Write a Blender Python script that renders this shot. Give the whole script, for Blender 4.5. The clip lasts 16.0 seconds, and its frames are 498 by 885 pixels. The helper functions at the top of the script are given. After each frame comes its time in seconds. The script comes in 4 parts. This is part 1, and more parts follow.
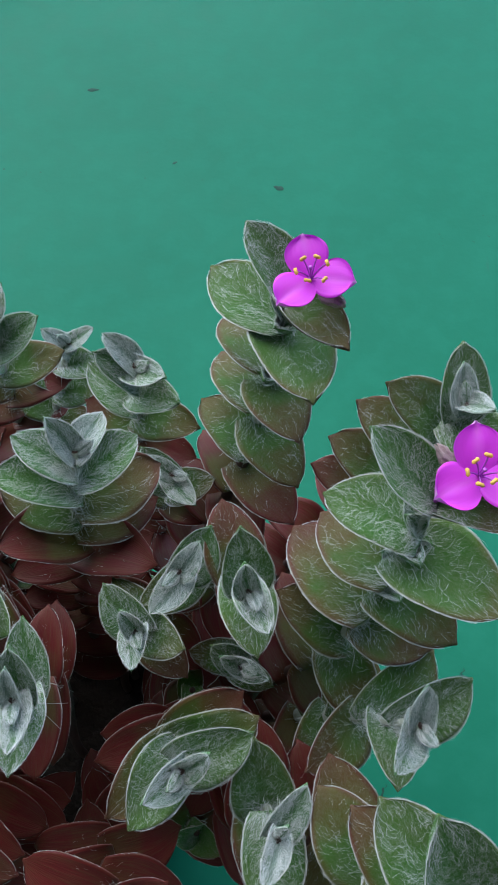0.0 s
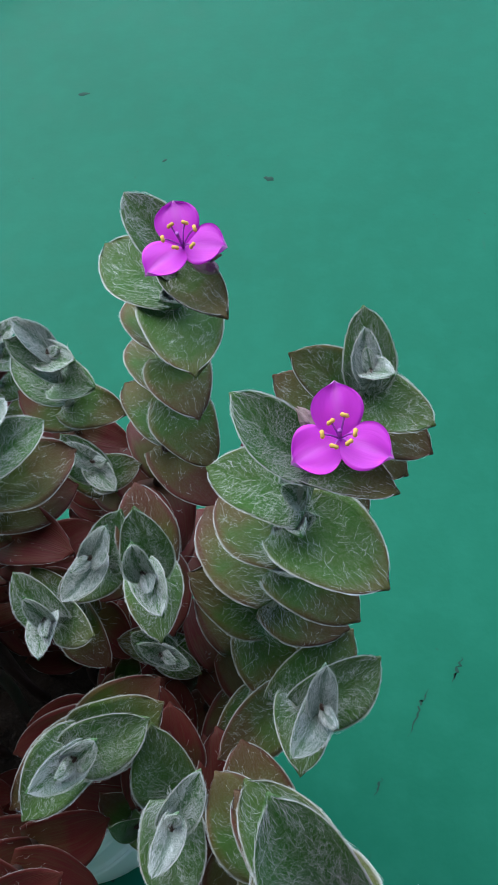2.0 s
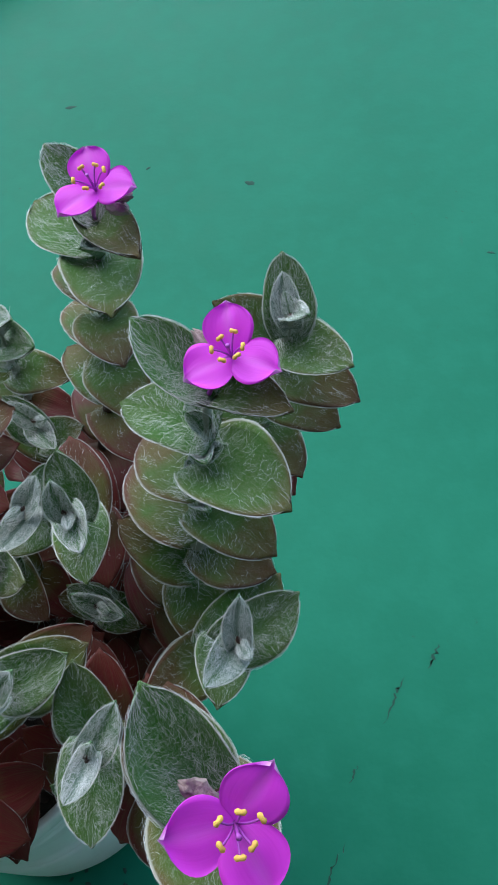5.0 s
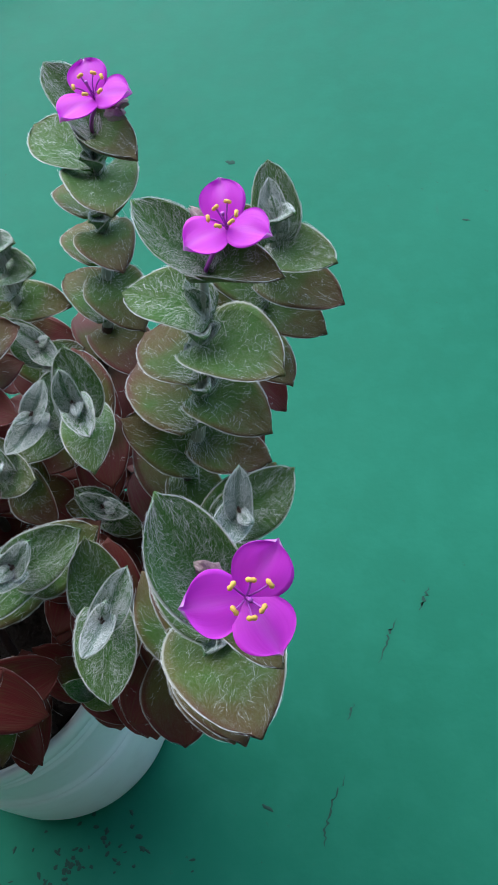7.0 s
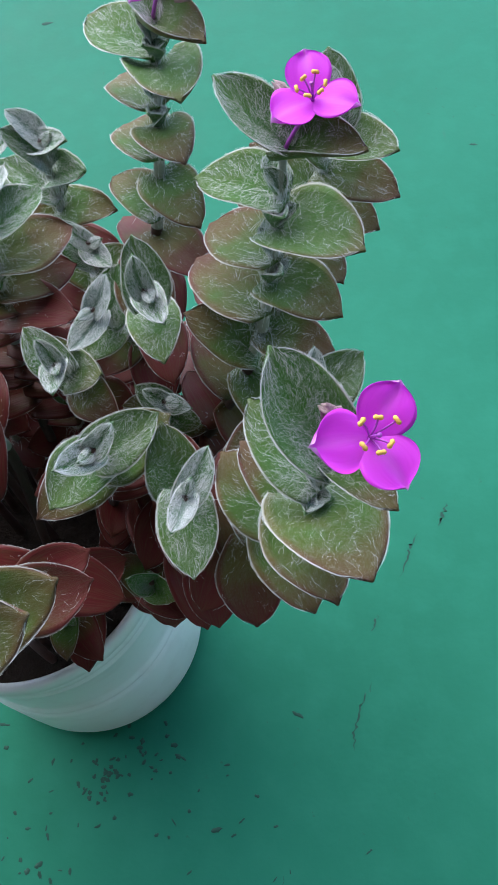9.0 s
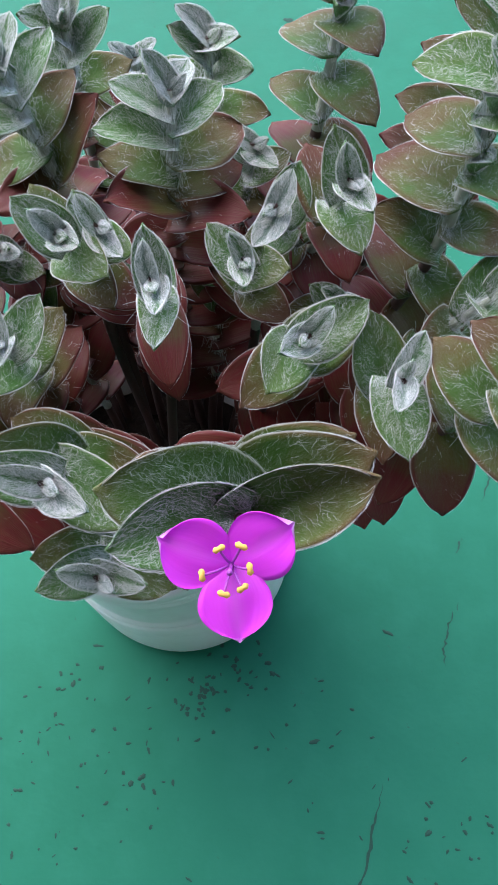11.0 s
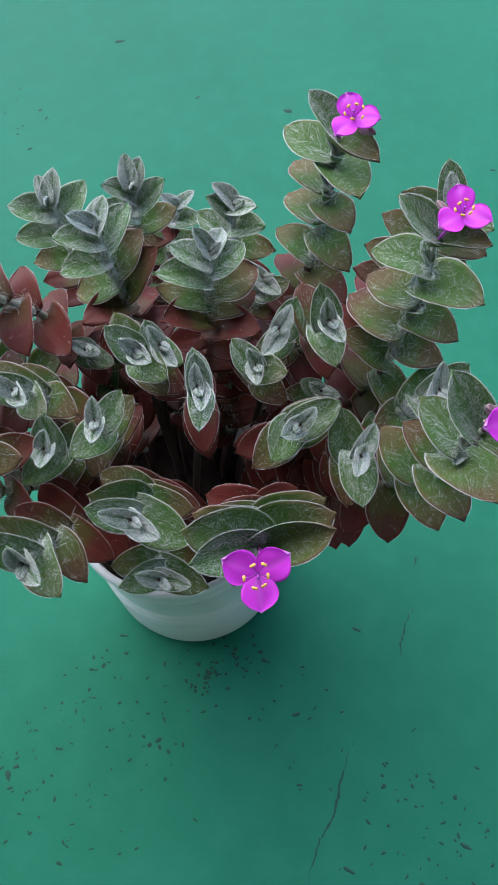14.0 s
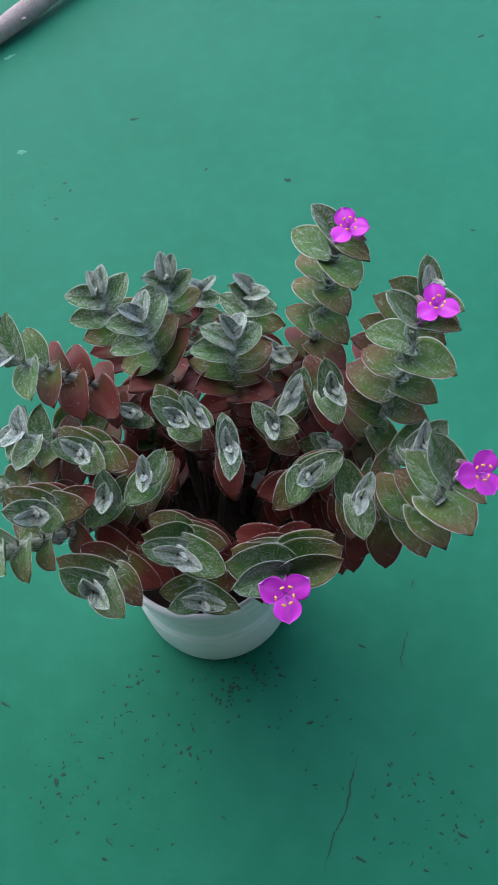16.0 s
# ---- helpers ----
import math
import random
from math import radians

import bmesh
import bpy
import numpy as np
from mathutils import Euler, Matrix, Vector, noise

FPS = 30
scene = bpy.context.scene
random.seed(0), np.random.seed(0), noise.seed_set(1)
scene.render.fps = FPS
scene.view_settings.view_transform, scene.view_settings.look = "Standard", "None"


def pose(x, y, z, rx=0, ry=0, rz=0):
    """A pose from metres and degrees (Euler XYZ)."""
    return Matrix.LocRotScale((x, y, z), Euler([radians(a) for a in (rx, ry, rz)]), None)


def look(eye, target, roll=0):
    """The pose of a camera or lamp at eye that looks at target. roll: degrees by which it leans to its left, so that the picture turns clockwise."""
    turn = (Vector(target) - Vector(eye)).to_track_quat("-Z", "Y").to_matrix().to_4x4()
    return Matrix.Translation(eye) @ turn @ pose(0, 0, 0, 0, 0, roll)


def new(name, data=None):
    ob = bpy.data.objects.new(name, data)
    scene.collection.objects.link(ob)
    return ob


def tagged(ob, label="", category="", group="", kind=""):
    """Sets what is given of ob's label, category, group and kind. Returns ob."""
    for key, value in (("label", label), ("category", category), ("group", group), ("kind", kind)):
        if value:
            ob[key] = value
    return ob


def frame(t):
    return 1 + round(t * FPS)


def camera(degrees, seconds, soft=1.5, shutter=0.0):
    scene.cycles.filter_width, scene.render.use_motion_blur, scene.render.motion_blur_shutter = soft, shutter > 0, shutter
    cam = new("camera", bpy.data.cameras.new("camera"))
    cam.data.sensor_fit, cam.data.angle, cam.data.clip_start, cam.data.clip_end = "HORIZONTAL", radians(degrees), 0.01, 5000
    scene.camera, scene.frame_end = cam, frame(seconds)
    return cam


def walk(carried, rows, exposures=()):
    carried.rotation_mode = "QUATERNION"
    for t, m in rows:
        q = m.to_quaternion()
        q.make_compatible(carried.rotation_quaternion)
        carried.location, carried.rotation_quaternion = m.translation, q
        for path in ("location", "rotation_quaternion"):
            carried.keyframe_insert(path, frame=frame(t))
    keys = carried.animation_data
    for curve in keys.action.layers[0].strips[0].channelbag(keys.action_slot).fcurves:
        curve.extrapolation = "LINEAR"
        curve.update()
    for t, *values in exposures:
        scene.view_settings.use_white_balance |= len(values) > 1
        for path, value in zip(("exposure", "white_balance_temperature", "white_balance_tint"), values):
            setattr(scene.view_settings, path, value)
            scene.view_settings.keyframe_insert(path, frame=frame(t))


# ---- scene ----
cam = camera(34.4, 16.0, 0.6)
METRES, EYE, TILT, LEAN, TURN = 0.48, 0.534, -62.7, 0.2, 0.0
ROWS = [
    (0.0, 0.0, 0.0, 0.0, 0.0, 0.0, -0.0),
    (0.5, 0.0343, 0.0115, 0.0027, -0.12, -0.17, 1.62),
    (1.0, 0.0591, 0.012, 0.0025, 0.04, -0.35, 2.58),
    (1.5, 0.0804, 0.0228, -0.0132, 2.2, -0.19, 2.69),
    (2.0, 0.0936, 0.0185, -0.0182, 3.73, 0.31, 2.51),
    (2.5, 0.0918, 0.0218, -0.0107, 4.62, 1.06, 2.0),
    (3.0, 0.0972, 0.0315, -0.0045, 4.72, 1.35, 1.9),
    (3.5, 0.1182, 0.041, -0.0184, 4.83, 1.69, 2.03),
    (4.0, 0.1495, 0.0328, -0.0353, 5.25, 1.95, 2.39),
    (6.5, 0.142, -0.0082, -0.1306, 4.03, 2.93, 4.87),
    (7.0, 0.1387, -0.0164, -0.1497, 3.94, 3.13, 5.19),
    (7.5, 0.1289, -0.0205, -0.1639, 3.86, 3.28, 5.43),
    (8.0, 0.1145, -0.018, -0.1747, 3.51, 2.98, 5.74),
    (8.5, 0.0908, -0.0213, -0.1806, 3.16, 1.54, 5.99),
    (9.0, 0.077, -0.0307, -0.1876, 2.41, -0.28, 6.27),
    (9.5, 0.0452, -0.034, -0.2003, 1.71, -1.78, 6.72),
    (10.0, -0.004, -0.0364, -0.2059, 1.26, -2.77, 6.91),
    (12.5, -0.0969, -0.1128, -0.2134, 0.61, -3.28, 4.78),
    (13.0, -0.0968, -0.1835, -0.1806, 0.46, -3.1, 4.52),
    (13.5, -0.0926, -0.2369, -0.1629, 0.25, -2.77, 4.64),
    (14.0, -0.0832, -0.3055, -0.1619, 0.04, -2.71, 4.88),
    (14.5, -0.0823, -0.3459, -0.1644, -0.12, -2.51, 5.27),
    (15.0, -0.0922, -0.3954, -0.1593, -0.12, -2.1, 5.5),
    (15.5, -0.0967, -0.447, -0.1569, -0.18, -1.31, 5.73),
    (16.0, -0.1036, -0.4806, -0.1285, 0.02, -0.79, 6.15),
]
EXPOSURES = [(0.0, 1.10, 6200, 6), (3.5, 1.05, 6150, 6), (7.0, 1.26, 6200, 9), (9.0, 1.62, 6300, 15), (9.5, 1.80, 6300, 17), (12.5, 1.87, 6500, 21), (13.5, 1.47, 6400, 15), (15.0, 1.36, 6350, 14), (16.0, 1.22, 6350, 13)]
walk(cam, [(t, pose(0, 0, EYE, TILT, LEAN, TURN) @ pose(METRES * x, METRES * y, METRES * z, 90 + pitch, roll, yaw)) for t, x, y, z, yaw, pitch, roll in ROWS], EXPOSURES)

# ---- light: bright overcast sky, softest from beyond the pot ----
world = bpy.data.worlds.new("sky")
scene.world = world
world.use_nodes = True
wn = world.node_tree.nodes
sky = wn.new("ShaderNodeTexSky")
sky.sky_type, sky.sun_disc = "NISHITA", False
sky.sun_elevation, sky.sun_rotation = radians(51), radians(-29)
world.node_tree.links.new(sky.outputs[0], wn["Background"].inputs[0])
wn["Background"].inputs[1].default_value = 0.14
sun = new("sun", bpy.data.lights.new("sun", "SUN"))
sun.data.energy, sun.data.angle, sun.data.color = 1.4, radians(80), (1.0, 0.95, 0.88)
sun.matrix_world = look((-0.52, 0.95, 1.35), (0, 0, 0))


# ---- materials ----
class Nodes:
    """A small builder for node materials."""

    def __init__(self, name, rough=0.6, **inputs):
        self.mat = bpy.data.materials.new(name)
        self.mat.use_nodes = True
        self.tree = self.mat.node_tree
        self.bsdf = self.tree.nodes["Principled BSDF"]
        self.bsdf.inputs["Roughness"].default_value = rough
        for key, value in inputs.items():
            self.bsdf.inputs[key.replace("_", " ")].default_value = value

    def add(self, kind, **links):
        n = self.tree.nodes.new(kind)
        for key, value in links.items():
            self.put(n.inputs[key.replace("_", " ")], value)
        return n

    def put(self, socket, value):
        if isinstance(value, bpy.types.NodeSocket):
            self.tree.links.new(value, socket)
        else:
            socket.default_value = value

    def math(self, op, a, b=0.0, clamp=False):
        n = self.tree.nodes.new("ShaderNodeMath")
        n.operation, n.use_clamp = op, clamp
        self.put(n.inputs[0], a)
        self.put(n.inputs[1], b)
        return n.outputs[0]

    def mix(self, fac, a, b):
        n = self.tree.nodes.new("ShaderNodeMix")
        n.data_type = "RGBA"
        self.put(n.inputs[0], fac)
        for s, v in ((n.inputs[6], a), (n.inputs[7], b)):
            self.put(s, v if isinstance(v, bpy.types.NodeSocket) else (*v, 1))
        return n.outputs[2]

    def ramp(self, fac, *stops):
        n = self.tree.nodes.new("ShaderNodeValToRGB")
        while len(n.color_ramp.elements) < len(stops):
            n.color_ramp.elements.new(0.5)
        for e, (p, c) in zip(n.color_ramp.elements, stops):
            e.position, e.color = p, (*(c if isinstance(c, tuple) else (c, c, c)), 1)
        self.put(n.inputs[0], fac)
        return n.outputs[0]

    def noise(self, scale, detail=4.0, vector=None, rough=0.55, distortion=0.0):
        n = self.add("ShaderNodeTexNoise", Scale=scale, Detail=detail, Roughness=rough, Distortion=distortion)
        if vector is not None:
            self.put(n.inputs["Vector"], vector)
        return n.outputs[0]

    def coords(self, kind="Object"):
        return self.tree.nodes.new("ShaderNodeTexCoord").outputs[kind]

    def scaled(self, vector, x, y, z=1.0):
        n = self.tree.nodes.new("ShaderNodeMapping")
        self.put(n.inputs["Vector"], vector)
        n.inputs["Scale"].default_value = (x, y, z)
        return n.outputs[0]

    def bump(self, height, strength, distance):
        n = self.add("ShaderNodeBump", Height=height, Strength=strength, Distance=distance)
        self.put(self.bsdf.inputs["Normal"], n.outputs[0])

    def color(self, value):
        self.put(self.bsdf.inputs["Base Color"], value if isinstance(value, bpy.types.NodeSocket) else (*value, 1))
        return self.mat


def make_leaf_material():
    m = Nodes("hairy_leaf", 0.62)
    m.bsdf.inputs["Specular IOR Level"].default_value = 0.25
    age_node = m.tree.nodes.new("ShaderNodeAttribute")
    age_node.attribute_name = "age"
    age = age_node.outputs["Fac"]
    uv = m.tree.nodes.new("ShaderNodeUVMap").outputs[0]
    sep = m.tree.nodes.new("ShaderNodeSeparateXYZ")
    m.put(sep.inputs[0], uv)
    u, v = sep.outputs[0], sep.outputs[1]
    chance = m.tree.nodes.new("ShaderNodeObjectInfo").outputs["Random"]
    obj = m.coords()
    blotch = m.noise(90, 3, obj)
    edge = m.math("ABSOLUTE", m.math("SUBTRACT", v, 0.5))
    tip = m.math("MULTIPLY", m.math("SUBTRACT", u, 0.45, True), 0.75)
    tip = m.math("ADD", tip, m.math("MULTIPLY", m.math("SUBTRACT", edge, 0.36, True), 1.6))
    shift = m.math("MULTIPLY", m.math("SUBTRACT", blotch, 0.5), 0.42)
    spread = m.math("MULTIPLY", m.math("SUBTRACT", chance, 0.5), 0.16)
    grown = m.math("ADD", m.math("ADD", age, m.math("MULTIPLY", tip, m.math("MULTIPLY", age, 2.3))), m.math("ADD", shift, spread), True)
    base = m.ramp(grown, (0.0, (0.145, 0.225, 0.180)), (0.06, (0.072, 0.182, 0.066)), (0.14, (0.041, 0.160, 0.019)), (0.40, (0.054, 0.128, 0.014)),
                  (0.60, (0.098, 0.080, 0.016)), (0.78, (0.102, 0.036, 0.016)), (1.0, (0.118, 0.014, 0.014)))
    # long veins, darker and paler by turns
    veins = m.noise(1.0, 2, m.scaled(uv, 2.5, 26))
    base = m.mix(m.math("MULTIPLY", m.math("SUBTRACT", veins, 0.42, True), 0.6), base, (0.115, 0.165, 0.055))
    # a web of fine hairs pressed to the blade, sweeping from the midrib to the margin
    across = m.math("MULTIPLY", edge, 1.5)
    flow = m.tree.nodes.new("ShaderNodeCombineXYZ")
    m.put(flow.inputs[0], m.math("SUBTRACT", u, m.math("MULTIPLY", across, 0.75)))
    m.put(flow.inputs[1], m.math("ADD", across, m.math("MULTIPLY", u, 0.55)))
    m.put(flow.inputs[2], m.math("MULTIPLY", chance, 40.0))
    lines = None
    for a, b, wide, bent in ((40, 8, 0.010, 1.1), (24, 12, 0.007, 1.6), (15, 26, 0.006, 1.3)):
        strand = m.math("ABSOLUTE", m.math("SUBTRACT", m.noise(1.0, 2, m.scaled(flow.outputs[0], a, b), 0.5, bent), 0.5))
        strand = m.ramp(strand, (wide * 0.35, 1.0), (wide * 1.6, 0.0))
        lines = strand if lines is None else m.math("MAXIMUM", lines, strand)
    thick = m.ramp(m.noise(1.0, 3, m.scaled(uv, 5, 4)), (0.32, 0.35), (0.62, 1.0))
    wool = m.ramp(age, (0.0, 0.95), (0.06, 0.85), (0.15, 0.62), (0.35, 0.22), (0.6, 0.04), (1.0, 0.0))
    near = m.math("MULTIPLY", m.math("SUBTRACT", 0.42, u, True), m.math("SUBTRACT", 0.8, age, True))
    web = m.math("MULTIPLY", m.math("MULTIPLY", lines, thick), m.math("ADD", wool, near, True))
    base = m.mix(web, base, (0.80, 0.84, 0.83))
    rim = m.ramp(edge, (0.476, 0.0), (0.492, 1.0))
    rim_amount = m.ramp(age, (0.0, 0.95), (0.2, 0.75), (0.45, 0.45), (0.8, 0.12), (1.0, 0.06))
    base = m.mix(m.math("MULTIPLY", rim, rim_amount), base, (0.62, 0.64, 0.58))
    m.put(m.bsdf.inputs["Roughness"], m.ramp(age, (0.0, 0.85), (0.4, 0.6), (1.0, 0.42)))
    m.bump(m.math("ADD", m.math("MULTIPLY", veins, 0.8), web), 0.4, 0.0006)
    return m.color(base)


def make_hair_material():
    m = Nodes("white_hair", 0.7)
    n = m.noise(300, 2, m.coords())
    return m.color(m.ramp(n, (0.3, (0.66, 0.71, 0.69)), (0.7, (0.84, 0.87, 0.87))))


def make_ground_material():
    m = Nodes("green_paint", 0.55, Specular_IOR_Level=0.10)
    co = m.coords()
    broad = m.noise(5, 5, co)
    mottled = m.noise(38, 6, co)
    base = m.mix(m.ramp(broad, (0.3, 0.0), (0.7, 1.0)), (0.0125, 0.158, 0.092), (0.0180, 0.186, 0.111))
    base = m.mix(m.math("MULTIPLY", m.ramp(mottled, (0.45, 0.0), (0.75, 1.0)), 0.35), base, (0.030, 0.226, 0.142))
    patch = m.ramp(m.noise(7, 3, co, 0.6), (0.52, 0.0), (0.66, 1.0))
    specks = m.ramp(m.noise(150, 4, co, 0.62), (0.66, 0.0), (0.72, 1.0))
    base = m.mix(m.math("MULTIPLY", m.math("MULTIPLY", specks, patch), 0.75), base, (0.035, 0.075, 0.05))
    streak = m.ramp(m.noise(1.0, 4, m.scaled(co, 60, 14), 0.6, 0.8), (0.70, 0.0), (0.78, 1.0))
    base = m.mix(m.math("MULTIPLY", m.math("MULTIPLY", streak, patch), 0.35), base, (0.05, 0.12, 0.09))
    m.put(m.bsdf.inputs["Roughness"], m.ramp(mottled, (0.3, 0.50), (0.7, 0.62)))
    m.bump(m.math("ADD", m.noise(220, 5, co), m.math("MULTIPLY", broad, 2.0)), 0.12, 0.001)
    return m.color(base)


def plain(name, dark, light, scale, rough, bump=0.2, size=0.001, **inputs):
    m = Nodes(name, rough, **inputs)
    co = m.coords()
    n = m.noise(scale, 5, co)
    fine = m.noise(scale * 6, 4, co)
    m.bump(fine, bump, size)
    return m.color(m.mix(m.math("MULTIPLY", m.math("ADD", n, fine), 0.5), dark, light))


def make_petal_material():
    m = Nodes("magenta_petal", 0.45)
    uv = m.tree.nodes.new("ShaderNodeUVMap").outputs[0]
    sep = m.tree.nodes.new("ShaderNodeSeparateXYZ")
    m.put(sep.inputs[0], uv)
    u, v = sep.outputs[0], sep.outputs[1]
    veins = m.noise(1.0, 2, m.scaled(uv, 1.2, 15))
    base = m.mix(veins, (0.87, 0.055, 0.90), (0.92, 0.085, 0.95))
    mid = m.ramp(m.math("ABSOLUTE", m.math("SUBTRACT", v, 0.5)), (0.0, 1.0), (0.16, 0.0))
    base = m.mix(m.math("MULTIPLY", mid, 0.35), base, (0.90, 0.24, 0.95))
    base = m.mix(m.ramp(u, (0.93, 0.0), (1.0, 0.8)), base, (0.85, 0.62, 0.88))
    m.bump(veins, 0.25, 0.0004)
    m.bsdf.inputs["Sheen Weight"].default_value = 0.15
    m.put(m.bsdf.inputs["Base Color"], base)
    thin = m.tree.nodes.new("ShaderNodeBsdfTranslucent")
    m.put(thin.inputs[0], base)
    both = m.tree.nodes.new("ShaderNodeMixShader")
    both.inputs[0].default_value = 0.35
    m.put(both.inputs[1], m.bsdf.outputs[0])
    m.put(both.inputs[2], thin.outputs[0])
    m.put(m.tree.nodes["Material Output"].inputs[0], both.outputs[0])
    return m.mat


def make_pot_material():
    m = Nodes("pale_glazed_pot", 0.32)
    co = m.coords()
    n = m.noise(14, 4, co)
    dust = m.math("MULTIPLY", m.ramp(m.noise(60, 5, co), (0.5, 0.0), (0.8, 1.0)), 0.25)
    base = m.mix(n, (0.80, 0.84, 0.83), (0.86, 0.88, 0.87))
    m.bump(m.noise(40, 3, co), 0.08, 0.001)
    return m.color(m.mix(dust, base, (0.48, 0.50, 0.46)))


LEAF, HAIR, GREEN, POT, PETAL = make_leaf_material(), make_hair_material(), make_ground_material(), make_pot_material(), make_petal_material()
OLD_STEM = plain("brown_stem", (0.035, 0.018, 0.014), (0.10, 0.05, 0.04), 120, 0.7)
STEM = plain("woolly_stem", (0.26, 0.29, 0.22), (0.46, 0.50, 0.43), 120, 0.7)
SOIL = plain("potting_soil", (0.008, 0.006, 0.005), (0.04, 0.028, 0.02), 90, 0.95, 0.8, 0.004)
ANTHER = plain("yellow_anther", (0.85, 0.47, 0.05), (0.95, 0.66, 0.18), 900, 0.7)
FILAMENT = plain("violet_filament", (0.35, 0.03, 0.45), (0.6, 0.16, 0.7), 400, 0.5)
WITHERED = plain("withered_bract", (0.20, 0.12, 0.14), (0.52, 0.42, 0.40), 260, 0.85, 0.5)
BARK = plain("grey_bark", (0.16, 0.11, 0.10), (0.62, 0.52, 0.50), 60, 0.85, 0.7, 0.003)
GRIME = plain("dark_grime", (0.010, 0.054, 0.037), (0.019, 0.082, 0.056), 200, 0.9)
# dull grey for the two unseen slabs that hold back sky light
BLOCKER = plain("grey_blocker", (0.10, 0.10, 0.10), (0.15, 0.15, 0.14), 8, 0.9)
SCUFF = plain("pale_scuff", (0.045, 0.26, 0.18), (0.09, 0.31, 0.23), 200, 0.7)


# ---- builders ----
def mesh_of(name, verts, faces, mats, smooth=True):
    me = bpy.data.meshes.new(name)
    me.from_pydata([tuple(v) for v in verts], [], faces)
    for m in mats:
        me.materials.append(m)
    if smooth:
        me.polygons.foreach_set("use_smooth", [True] * len(me.polygons))
    return me


PLACES = {}  # where the empties stand


def child(name, me, parent, label=""):
    ob = new(name, me)
    ob.parent = parent
    ob.matrix_parent_inverse = Matrix.Translation(-Vector(PLACES.get(parent, (0, 0, 0))))
    return tagged(ob, label) if label else ob


def lathe(profile, sides):
    """A turned body from (radius, height) pairs."""
    verts, faces = [], []
    for r, z in profile:
        verts += [(r * math.cos(2 * math.pi * i / sides), r * math.sin(2 * math.pi * i / sides), z) for i in range(sides)]
    for j in range(len(profile) - 1):
        for i in range(sides):
            k = (i + 1) % sides
            faces.append((j * sides + i, j * sides + k, (j + 1) * sides + k, (j + 1) * sides + i))
    faces.append(tuple(reversed(range(sides))))
    faces.append(tuple((len(profile) - 1) * sides + i for i in range(sides)))
    return verts, faces


def tube(points, radii, sides=8):
    """A tapered tube along points."""
    verts, faces = [], []
    pts = [Vector(p) for p in points]
    side = None
    for i, p in enumerate(pts):
        d = (pts[min(i + 1, len(pts) - 1)] - pts[max(i - 1, 0)]).normalized()
        side = (side - d * side.dot(d) if side else d.orthogonal()).normalized()
        up = d.cross(side)
        for k in range(sides):
            a = 2 * math.pi * k / sides
            verts.append(p + (side * math.cos(a) + up * math.sin(a)) * radii[i])
    for j in range(len(pts) - 1):
        for k in range(sides):
            q = (k + 1) % sides
            faces.append((j * sides + k, j * sides + q, (j + 1) * sides + q, (j + 1) * sides + k))
    faces.append(tuple(reversed(range(sides))))
    faces.append(tuple((len(pts) - 1) * sides + k for k in range(sides)))
    return verts, faces


def ribbons(centre, across):
    """Quads along many strands at once: centre and across are arrays (strand, step, 3)."""
    n, s, _ = centre.shape
    verts = np.stack([centre - across, centre + across], 2).reshape(-1, 3)
    base = (np.arange(n) * s * 2)[:, None] + (np.arange(s - 1) * 2)[None, :]
    faces = np.stack([base, base + 1, base + 3, base + 2], -1).reshape(-1, 4)
    return verts, faces


